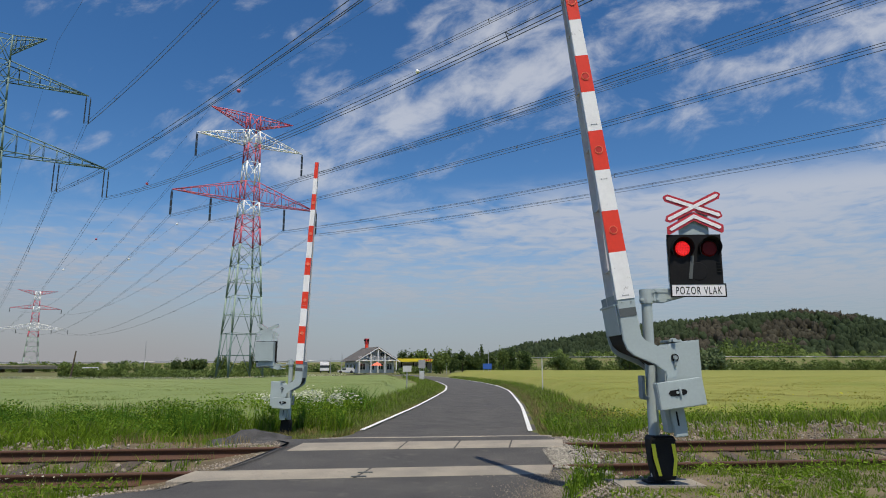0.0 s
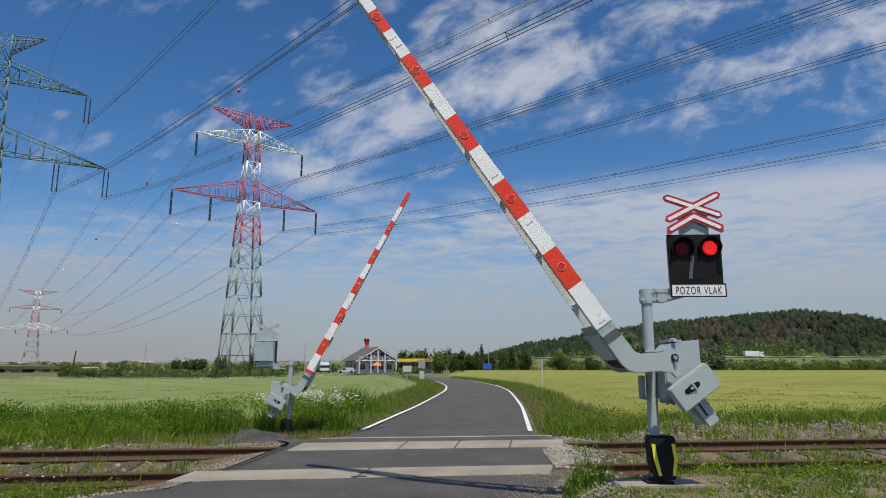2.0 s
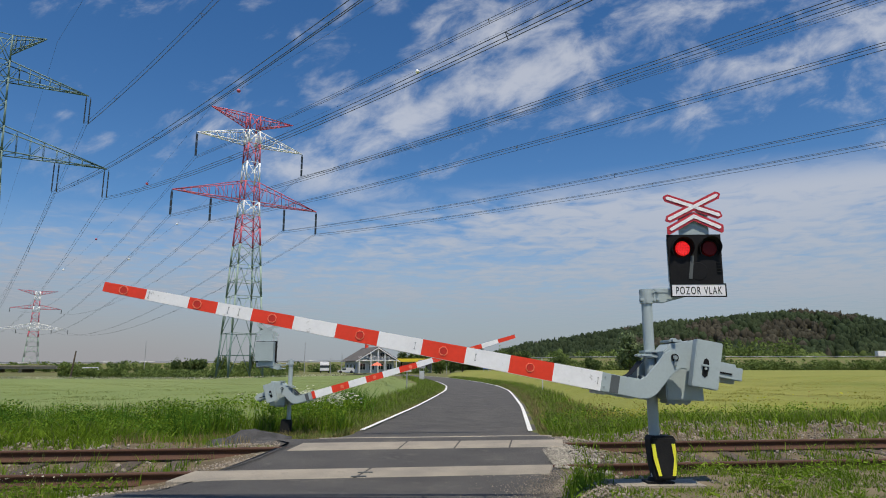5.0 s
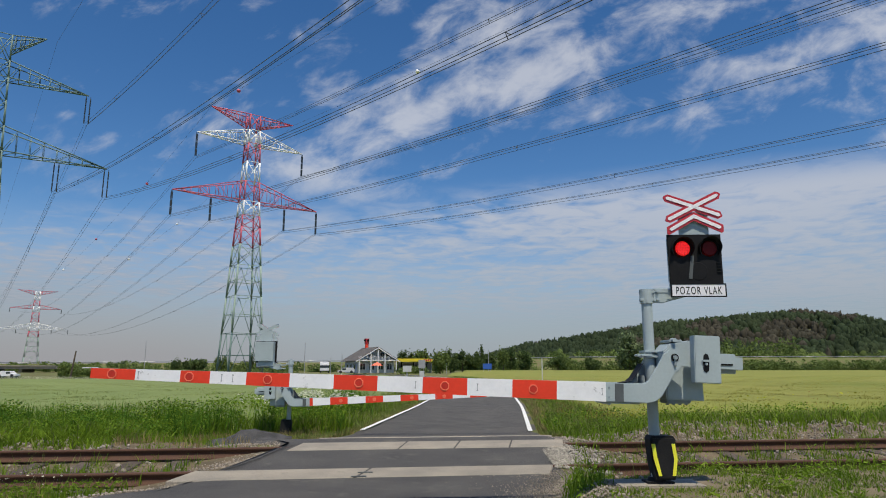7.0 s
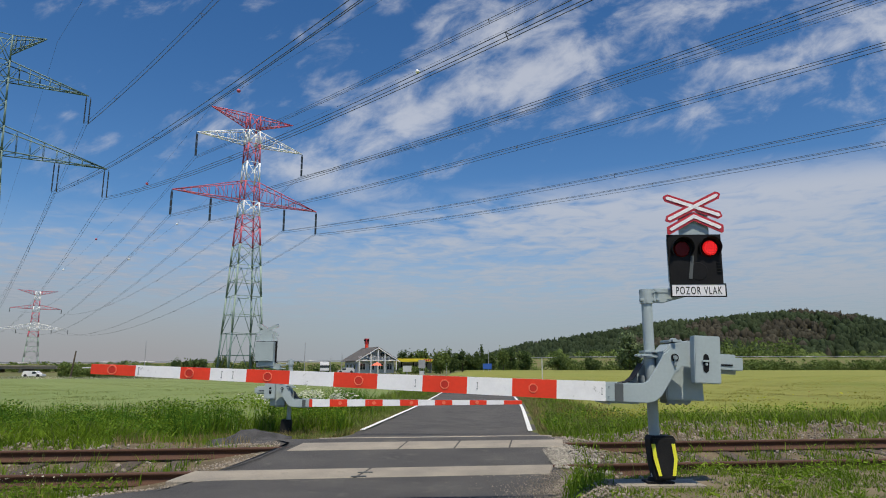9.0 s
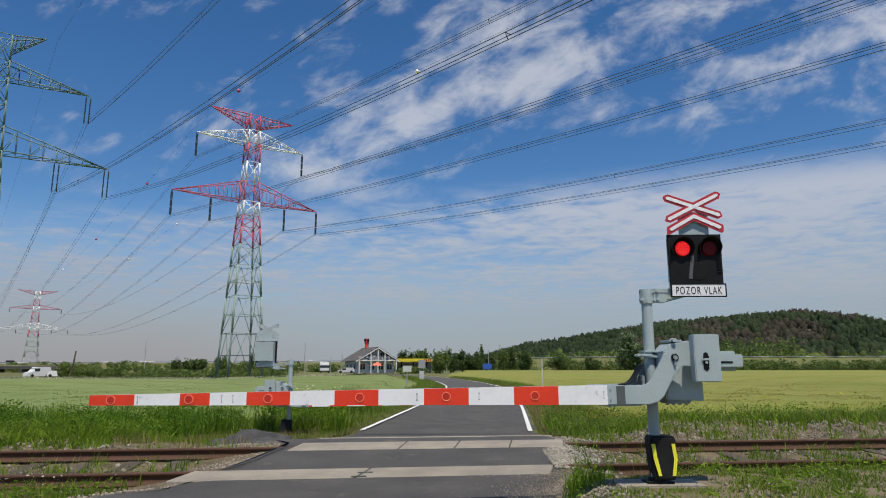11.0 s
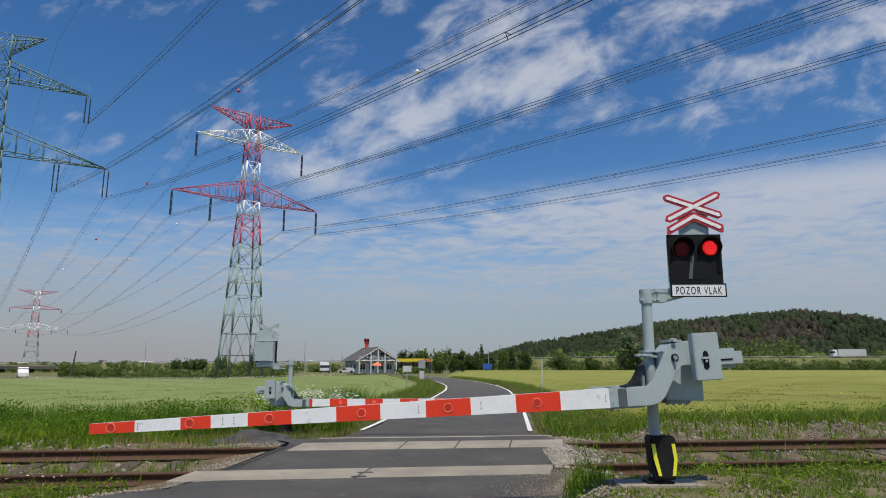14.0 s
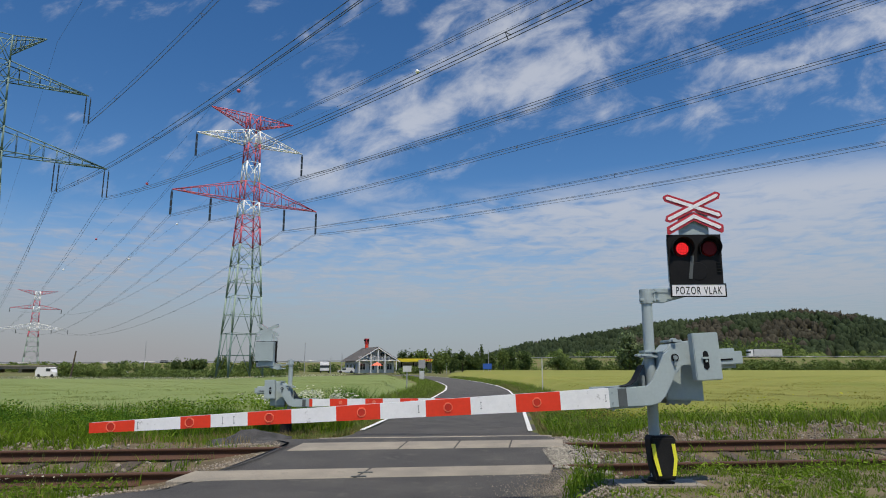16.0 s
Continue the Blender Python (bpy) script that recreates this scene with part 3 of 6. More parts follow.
bx = np.interp(by, [6.5, 7, 8, 8.75, 9.6, 10.9], [-3.4, -3.1, -2.82, -2.58, -2.45, -2.7]) - rng.exponential(0.45, 4200) + 0.05
stones("road_grit", bx, by, rng.uniform(0.006, 0.020, 4200), "gravel", "pale grit at the edge of the asphalt", "gravel")


# ---- grass, weeds, crops ----
def blades(name, x, y, h, material, label, category, width=0.012, lean=0.6, base=None, kind="stuff"):
    """Bent blades in one mesh, three triangles each."""
    n = len(x)
    z = (land(x, y) - 0.06) if base is None else base
    a, b = rng.uniform(0, 2 * np.pi, n), rng.uniform(0, 2 * np.pi, n)
    w = width * rng.uniform(0.6, 1.4, n)
    side = np.stack([np.cos(a), np.sin(a), 0 * a], 1) * w[:, None] / 2
    tilt = np.stack([np.cos(b), np.sin(b), 0 * b], 1) * (h * lean * rng.uniform(0.1, 1.2, n))[:, None]
    p = np.stack([x, y, z], 1)
    up = np.stack([0 * h, 0 * h, h], 1)
    mid, tip = p + 0.55 * up + 0.3 * tilt, p + up + tilt
    V = np.stack([p - side, p + side, mid - side * 0.9, mid + side * 0.9, tip], 1).reshape(-1, 3)
    F = (np.array([[0, 1, 3], [0, 3, 2], [2, 3, 4]])[None] + 5 * np.arange(n)[:, None, None]).reshape(-1, 3)
    ob = new(name, mesh_of(name, V, F, material))
    return tagged(ob, label, category, kind=kind)


def leaves(name, x, y, z, size, material, label, category, flat=0.5, parent=None, kind="stuff"):
    """Small pointed leaves turned all ways, in one mesh."""
    n = len(x)
    d = rng.normal(size=(n, 3))
    d[:, 2] *= flat
    d /= np.linalg.norm(d, axis=1, keepdims=True)
    e = np.cross(d, rng.normal(size=(n, 3)))
    e /= np.linalg.norm(e, axis=1, keepdims=True)
    p, s = np.stack([x, y, z], 1), size[:, None]
    V = np.stack([p - d * s, p + e * s * 0.45, p + d * s, p - e * s * 0.45], 1).reshape(-1, 3)
    i = 4 * np.arange(n)
    ob = new(name, mesh_of(name, V, np.stack([i, i + 1, i + 2, i + 3], 1), material))
    ob.parent = parent
    if label:
        tagged(ob, label, category, kind=kind)
    return ob


# near verge beside the barrier: short broken growth over bare soil
def off_slab(x, y):
    return (np.abs(x - 2.06) > 0.50) | (y > 6.72) | (y < 6.07)


x, y = scatter(90000, 0.8, 11, -6.5, -1.55, lambda x, y, u: (patchy(x, y, 0.45, -0.16) | (rng.random(len(x)) < 0.22)) & off_slab(x, y))
tuft = np.where(patchy(x, y, 0.3, 0.22, 21.0), 1.9, 1.0) * np.where((np.abs(x - 2.0) < 0.75) & (y < 6.6), 0.75, 1.0)
pale = rng.random(len(x)) < 0.22
h = rng.uniform(0.015, 0.075, len(x)) * tuft
blades("grass", x[~pale], y[~pale], h[~pale], "grass", "bright green uneven verge grass", "grass", 0.008, 0.9)
blades("grass", x[pale], y[pale], h[pale] * 1.2, "pale_grass", "pale grass in the uneven verge", "grass", 0.007, 0.9)
n = 520
cx0 = rng.choice([1.08, 1.22, 1.34, 1.45, 1.52, 1.66, 3.3, 3.9, 4.6], n)
x = cx0 + rng.normal(0.05, 0.12, n)
y = np.where(cx0 < 2, 6.35 + 1.6 * (cx0 - 1.0), 7.9) + 0.45 * np.sin(23 * cx0) + rng.normal(0, 0.2, n)
ok = x - road_x(y) > 2.5
x, y, cx0 = x[ok], y[ok], cx0[ok]
n = len(x)
leaves("weeds", x, y, land(x, y) - 0.04 + rng.random(n) ** 1.2 * (0.2 + 0.10 * np.sin(19 * cx0)), rng.uniform(0.016, 0.036, n), "grass", "leafy green weed clumps at the lane edge", "weeds", flat=0.9)
blades("tall_grass", x[:420], y[:420], rng.uniform(0.1, 0.34, len(x[:420])), "grass", "tall green stalks at the lane edge", "grass", 0.009)
x, y = scatter(24000, 0.9, 11, -5, -1.7, lambda x, y, u: patchy(x, y, 0.4, 0.12, 3.0) & (np.hypot(x - 2.05, y - 6.2) > 0.75))
h = rng.uniform(0.0, 0.085, len(x))
leaves("weeds", x, y, land(x, y) - 0.02 + h, rng.uniform(0.012, 0.032, len(x)), "grass", "broad-leaved green weeds in the verge", "weeds", flat=0.35)
# fallen straw and stones between the tufts
x, y = scatter(5200, 0.9, 10, -6, -1.7, lambda x, y, u: off_slab(x, y))
blades("dry_grass", x, y, rng.uniform(0.01, 0.05, len(x)), "dry", "dry straw among the verge grass", "grass", 0.007, 2.2)
bx, by = scatter(2600, 0.9, 10, -5.5, -1.6, lambda x, y, u: off_slab(x, y) & (patchy(x, y, 0.6, 0.0, 52.0) | (rng.random(len(x)) < 0.15)))
stones("road_grit", bx, by, rng.uniform(0.006, 0.024, len(bx)), "gravel", "scattered pale stones in the verge", "gravel", sink=0.1)
# low fringe of growth along the front of the slab
x, y = rng.uniform(1.5, 2.7, 420), rng.uniform(5.9, 6.1, 420)
blades("grass", x, y, rng.uniform(0.02, 0.07, 420), "grass", "grass growing against the concrete slab", "grass", 0.008, 0.9)
x, y = scatter(26000, -8.5, -3.0, -5.5, -1.2, lambda x, y, u: patchy(x, y, 0.55, 0.0, 1.0))
blades("grass", x, y, rng.uniform(0.05, 0.2, len(x)), "grass", "patchy green grass before the track", "grass", 0.011)
x, y = scatter(26000, -8.5, -3.0, -4.5, -1.0, lambda x, y, u: patchy(x, y, 0.5, 0.06, 2.0))
leaves("weeds", x, y, land(x, y) - 0.02 + rng.uniform(0.0, 0.16, len(x)), rng.uniform(0.012, 0.028, len(x)), "grass", "low leafy weeds at the track edge", "weeds", flat=0.45)
x, y = scatter(5000, -7.5, -2.6, -4, -0.9, lambda x, y, u: patchy(x, y, 0.7, 0.0, 6.0))
blades("dry_grass", x, y, rng.uniform(0.06, 0.28, len(x)), "dry", "dry straw-coloured grass stalks", "grass", 0.008)
# between and around the rails
x, y = scatter(95000, -24, 24, -1.9, 1.6, lambda x, y, u: patchy(x, y, 0.42, np.where(x < 0, 0.10, 0.16), 4.0) & (rng.random(len(x)) < np.clip(1.3 - np.abs(x) / 26, 0.3, 1)))
blades("grass", x, y, rng.uniform(0.03, 0.2, len(x)) * (0.6 + 0.8 * rng.random(len(x))), "grass", "tufts of grass growing between the rails", "grass", 0.012)
x, y = scatter(60000, -22, 22, -1.7, 1.3, lambda x, y, u: patchy(x, y, 0.42, 0.2, 5.0))
leaves("weeds", x, y, land(x, y) - 0.03 + 0.17 * rng.random(len(x)) ** 1.5, rng.uniform(0.010, 0.022, len(x)), "grass", "leafy weeds growing in the track bed", "weeds", flat=0.5)
x, y = scatter(9000, -12, 12, -1.8, 1.4, lambda x, y, u: patchy(x, y, 0.45, 0.24, 71.0))
blades("dry_grass", x, y, rng.uniform(0.05, 0.24, len(x)), "pale_grass", "pale straw tufts between the rails", "grass", 0.009)
# tufts on the stony shoulder
x, y = scatter(26000, 2, 26, 1.5, 3.8, lambda x, y, u: patchy(x, y, 0.55, 0.12, 31.0))
blades("grass", x, y, rng.uniform(0.04, 0.2, len(x)), "grass", "green tufts on the stony track shoulder", "grass", 0.012)
x, y = scatter(9000, 2, 26, 1.5, 4.2, lambda x, y, u: patchy(x, y, 0.6, 0.16, 33.0))
blades("dry_grass", x, y, rng.uniform(0.04, 0.2, len(x)), "dry", "dry stalks on the stony track shoulder", "grass", 0.010)
# weed belt behind the track
def swell(x, y, size, seed):
    return np.array([noise.noise((a / size, b / size, seed)) for a, b in zip(x, y)])


for x0, x1, left in ((-40, -2.4, True), (2.4, 45, False)):
    grow = ([1.7, 2.2, 2.8], [0.25, 0.8, 1.0]) if left else ([2.3, 3.3, 4.2], [0.08, 0.45, 1.0])
    x, y = scatter(90000, x0, min(x1, 30), 1.6, 8.8, lambda x, y, u: patchy(x, y, 1.0, -0.5 if left else -0.32, 7.0) & (rng.random(len(x)) < np.interp(u, *grow)))
    u = y - 9.14 - 0.12 * x
    hh = rng.uniform(0.12, 0.42, len(x)) * np.interp(u, [2, 3.5, 5, 8.6], [0.45, 0.75, 1.15, 1.5 if left else 1.25])
    pale = rng.random(len(x)) < (0.16 if left else 0.3)
    blades("grass", x[~pale], y[~pale], hh[~pale], "grass", "dense green grass on the bank behind the track" if left else "tall green grass between track and field", "grass", 0.024, 0.7)
    blades("grass", x[pale], y[pale], hh[pale] * 1.12, "pale_grass", "pale seeding grass on the bank", "grass", 0.02, 0.6)
    x, y = scatter(260000 if left else 120000, max(x0, -24), min(x1, 26), 1.9, 8.8, lambda x, y, u: patchy(x, y, 0.9, -0.3 if left else -0.02, 8.0) & (rng.random(len(x)) < np.interp(u, [2.2, 3.6, 5.0] if left else [3.0, 3.9, 4.8], [0.04, 0.28, 1.0])))
    u = y - 9.14 - 0.12 * x
    top = np.interp(u, [2, 4, 5.5, 8.6], [0.22, 0.34, 0.62, 0.74] if left else [0.10, 0.22, 0.40, 0.50]) * (1.0 + 0.75 * swell(x, y, 0.9, 3.3))
    hh = top * rng.random(len(x)) ** 0.6
    light = patchy(x, y, 0.7, -0.12, 23.0) ^ (rng.random(len(x)) < 0.25)
    size = rng.uniform(0.014, 0.038, len(x))
    for sel, m, lb in ((light, "grass", "light green leafy weeds on the bank"), (~light, "weed", "deep green leafy weeds on the bank")):
        leaves("weeds", x[sel], y[sel], land(x, y)[sel] + hh[sel] - 0.03, size[sel], m, lb, "weeds", flat=0.6)
    if left:
        x, y = scatter(60000, -20, x1, 2.1, 5.4, lambda x, y, u: (patchy(x, y, 0.9, -0.05, 91.0) | (u > 3.1)) & (np.hypot(x + 7.55, (y - 13.0) * 1.3) > 0.7))
        blades("grass", x, y, rng.uniform(0.06, 0.2, len(x)), "grass", "lush bright grass along the foot of the bank", "grass", 0.018, 1.3)
        x, y = scatter(9000, -24, x1, 5.0, 8.6, lambda x, y, u: patchy(x, y, 0.8, 0.0, 93.0))
        blades("tall_grass", x, y, rng.uniform(0.5, 0.95, len(x)), "weed", "tall nettle stems above the weeds", "weeds", 0.02, 0.15)
x, y = scatter(2600, 3, 20, 3.0, 8.2, lambda x, y, u: patchy(x, y, 1.2, 0.12, 9.0) & (x < 9))
leaves("seed_heads", x, y, land(x, y) + rng.uniform(0.2, 0.55, len(x)), rng.uniform(0.012, 0.028, len(x)), "dock", "rusty brown dock seed heads", "weeds", flat=2.0)
x, y = scatter(2600, 4, 22, 2.8, 7.5, lambda x, y, u: patchy(x, y, 1.0, 0.22, 10.0))
leaves("yellow_flowers", x, y, land(x, y) + rng.uniform(0.35, 0.6, len(x)), rng.uniform(0.02, 0.05, len(x)), "yellow_flower", "yellow flowering weeds", "flowers", flat=0.3)
x, y = rng.normal(4.6, 0.75, 1100), rng.normal(16.4, 0.8, 1100)
ok = patchy(x, y, 0.35, 0.0, 67.0)
leaves("yellow_flowers", x[ok], y[ok], land(x, y)[ok] + rng.uniform(0.30, 0.52, ok.sum()), rng.uniform(0.014, 0.032, ok.sum()), "yellow_flower", "yellow flowering weeds beside the lane", "flowers", flat=0.3)
x, y = rng.uniform(2.6, 7.5, 16000), rng.uniform(12.6, 18.5, 16000)
ok = (x - road_x(y) > 2.75) & patchy(x, y, 0.7, -0.05, 69.0)
x, y = x[ok], y[ok]
leaves("weeds", x, y, land(x, y) - 0.03 + 0.32 * rng.random(len(x)), rng.uniform(0.012, 0.03, len(x)), "grass", "mixed green weeds beside the lane", "weeds", flat=0.6)
n = 1900
y = rng.normal(20.3, 0.9, n)
x = -3.9 + rng.uniform(-1.5, 1.0, n) * (0.5 + rng.random(n))
ok = (road_x(y) - x > 2.9) & patchy(x, y, 0.5, 0.1, 16.0)
x, y = x[ok], y[ok]
leaves("white_flowers", x, y, land(x, y) + 0.70 + rng.normal(0, 0.10, len(x)), rng.uniform(0.04, 0.075, len(x)), "flower", "white umbel flowers over green weeds", "flowers", flat=0.3)
n = 9000
y = rng.uniform(18.0, 22.5, n)
x = rng.uniform(-7.0, -1.9, n)
ok = road_x(y) - x > 3.1
x, y = x[ok], y[ok]
leaves("weeds", x, y, land(x, y) + rng.uniform(0, 0.66, len(x)), rng.uniform(0.025, 0.06, len(x)), "grass", "green stems under the white flowers", "weeds", flat=0.9)
# low and dry growth in the clearing before the far barrier
n = 9000
y = rng.uniform(10.6, 16.5, n)
x = rng.uniform(-5.6, -1.9, n)
ok = (road_x(y) - x > 2.6) & (np.hypot(x + 3.25, (y - 11.35) * 1.4) > 0.75)
x, y = x[ok], y[ok]
dry = patchy(x, y, 0.6, 0.0, 17.0)
blades("grass", x[~dry], y[~dry], rng.uniform(0.05, 0.2, (~dry).sum()), "grass", "short grass around the far barrier", "grass", 0.012)
blades("dry_grass", x[dry], y[dry], rng.uniform(0.05, 0.22, dry.sum()), "dry", "dry straw-coloured grass at the lane edge", "grass", 0.01)
# daisies in the track bed
x, y = rng.normal(-5.0, 0.5, 40), rng.normal(7.6, 0.25, 40)
leaves("white_flowers", x, y, land(x, y) + rng.uniform(0.1, 0.2, 40), rng.uniform(0.012, 0.022, 40), "flower", "small white daisies beside the rail", "flowers", flat=0.3)
# verges along the far road
for sgn in (-1, 1):
    n = 42000
    y = 16.4 + 80 * rng.random(n) ** 1.7
    off = 2.5 + rng.exponential(0.9 if sgn < 0 else 0.8, n)
    x = road_x(y) + sgn * off
    ok = (off < 4.6) & (rng.random(n) < 0.9)
    x, y, off = x[ok], y[ok], off[ok]
    hh = rng.uniform(0.25, 0.7, len(x)) * np.interp(off, [2.5, 3.3, 4.6], [0.3, 1.0, 1.35]) * (0.6 if sgn < 0 else 0.5)
    pale = rng.random(len(x)) < np.interp(off, [2.5, 2.9, 4.6], [0.75, 0.5, 0.45])
    blades("grass", x[~pale], y[~pale], hh[~pale], "grass", "tall green grass along the lane", "grass", 0.03)
    blades("grass", x[pale], y[pale], hh[pale] * 1.1, "pale_grass", "pale seeding grass along the lane", "grass", 0.026)
for sgn in (-1, 1):
    n = 9000
    y = 13.0 + 45 * rng.random(n) ** 1.6
    x = road_x(y) + sgn * (2.36 + rng.exponential(0.16, n))
    short = rng.random(n) < 0.5
    blades("dry_grass", x[short], y[short], rng.uniform(0.04, 0.14, short.sum()), "dry", "short dry growth along the asphalt edge", "grass", 0.016, 0.9)
    blades("grass", x[~short], y[~short], rng.uniform(0.05, 0.2, (~short).sum()), "pale_grass", "pale grass along the asphalt edge", "grass", 0.018, 0.8)
n = 2500
y = 16.0 + 40 * rng.random(n) ** 1.6
x = road_x(y) + 2.45 + rng.exponential(0.7, n)
blades("dry_grass", x, y, rng.uniform(0.1, 0.35, n), "dry", "dry stalks along the lane", "grass", 0.02)
n = 5200
y = rng.uniform(13.2, 22, n)
x = road_x(y) + 2.9 + rng.exponential(1.3, n)
ok = patchy(x, y, 0.8, -0.05, 63.0)
x, y = x[ok], y[ok]
n = len(x)
blades("dry_grass", x, y, rng.uniform(0.15, 0.5, n), "pale_grass", "pale seeding grass beside the lane", "grass", 0.014)
ok = patchy(x, y, 0.7, 0.28, 65.0)
x, y = x[ok], y[ok]
n = len(x)
leaves("seed_heads", x, y, land(x, y) + rng.uniform(0.25, 0.62, n), rng.uniform(0.014, 0.03, n), "dock", "rusty brown dock beside the lane", "weeds", flat=2.0)
x, y = rng.normal(-3.2, 0.32, 900), rng.normal(22, 0.6, 900)
blades("tall_grass", x, y, rng.uniform(0.4, 1.15, len(x)), "weed", "tall dark grass clump beside the lane", "grass", 0.022)

# fields
def crop(name, depth, xs, ys, height, top, ears, label, n_ears, x_range, y_range):
    """A crop's canopy that falls to the ground at its edge, with standing ears on the nearer part."""
    X, Y = np.meshgrid(xs, ys)
    X, Y = X.ravel(), Y.ravel()
    tall = lambda x, y: height * np.clip(depth(x, y) / 1.3 + 0.1, 0, 1) - 0.05
    V = np.stack([X, Y, land(X, Y) + tall(X, Y) + 0.04 * np.sin(X * 0.9) * np.cos(Y * 0.7)], 1)
    n = len(xs)
    i = (np.arange(n - 1)[None] + n * np.arange(len(ys) - 1)[:, None]).ravel()
    F = np.stack([i, i + 1, i + 1 + n, i + n], 1)
    F = F[depth(V[F].mean(1)[:, 0], V[F].mean(1)[:, 1]) > -0.8]
    ob = new(name, mesh_of(name, V, F, top))
    ob.data.shade_smooth()
    tagged(ob, label, "crop field", kind="stuff")
    y = y_range[0] + (y_range[1] - y_range[0]) * rng.random(n_ears) ** 1.8
    x = rng.uniform(x_range[0], x_range[1], n_ears) * (y / y_range[1])
    ok = depth(x, y) > -0.2
    x, y = x[ok], y[ok]
    blades("ears", x, y, rng.uniform(0.05, 0.10, len(x)), ears, label + ", standing ears", "crop", 0.016, 0.9, base=land(x, y) + tall(x, y) - 0.045)


fx = np.concatenate([-30 - np.geomspace(1, 260, 30)[::-1], np.arange(-30, 0.1, 0.8)])
fy = np.concatenate([np.arange(14, 60, 0.7), 60 + np.geomspace(1, 130, 26)])
crop("barley_field", lambda x, y: np.minimum.reduce([y - 17.4 - 0.12 * x - 0.4 * np.sin(x * 0.3), 88 - 0.15 * x - y, road_x(y) - 4.4 - 0.02 * y - x]), fx, fy, 0.60, "barley_top", "barley", "pale green barley field", 70000, (-75, 2), (16, 75))
fx = np.concatenate([np.arange(-12, 40, 0.8), 40 + np.geomspace(1, 380, 34)])
crop("wheat_field", lambda x, y: np.minimum.reduce([y - 17.4 - 0.12 * x - 0.3 * np.sin(x * 0.4), x - road_x(y) - 4.2 - 0.02 * y, np.where(x < 6, 114 + 4 * np.clip(x, -12, 6) - y, 99.0)]), fx, fy, 0.60, "wheat_top", "wheat", "ripening yellow-green wheat field", 70000, (2, 75), (17, 75))

# heap of grit at the crossing
bm = bmesh.new()
bmesh.ops.create_icosphere(bm, subdivisions=4, radius=1)
bmesh.ops.delete(bm, geom=[v for v in bm.verts if v.co.z < -0.1], context="VERTS")
for v in bm.verts:
    c = v.co
    k = 1 + 0.25 * noise.noise(c * 2.2) + 0.08 * noise.noise(c * 7)
    r = math.hypot(c.x, c.y)
    v.co = Vector((c.x * 0.86 * k, c.y * 0.55 * k, 0.28 * max(0, 1 - r) ** 0.75 * k * (1 + 0.16 * noise.noise(c * 9))))
heap = part("gravel_mound", bm, "grit", None, smooth=True)
heap.matrix_basis = pose(-3.25, 11.35, -0.14)
tagged(heap, "heap of dark grey asphalt grit beside the track", "gravel heap")


# broken concrete trough half sunk in the bank
trough = thing("concrete_trough", "broken weathered concrete trough half sunk in weeds", "trough", (-7.55, 13.3, float(land(-7.55, 13.3)) - 0.06), 8)
bm = bmesh.new()
for args in ((-0.42, 0.42, -0.22, 0.22, 0.0, 0.05), (-0.42, 0.42, 0.16, 0.22, 0.05, 0.26), (-0.42, -0.34, -0.22, 0.16, 0.05, 0.2), (0.36, 0.42, -0.22, 0.16, 0.05, 0.24)):
    box(bm, *args, 0.012)
part("trough_body", bm, "concrete", trough)
bm = bmesh.new()
box(bm, -0.30, 0.46, -0.24, 0.2, 0.25, 0.31, 0.015)
lid = part("lid", bm, "concrete", trough, "tilted concrete lid")
lid.matrix_basis = pose(0, 0, 0, 0, -4, 0)


# ---- barriers ----
A_R = [0.611, 1.063, 1.471, 1.884, 2.29, 2.701, 3.095, 3.493, 3.88, 4.205, 4.469, 4.868, 5.262]
B_R = [0.685, 1.095, 1.505, 1.928, 2.339, 2.749, 3.172, 3.569, 3.979, 4.389, 4.786, 5.196, 5.619]
A_DOTS = [1.279, 2.089, 2.869, 3.690, 4.390, 5.075]
B_DOTS = [1.342, 2.133, 3.017, 3.778, 4.564]
PIVOT_H = 1.16


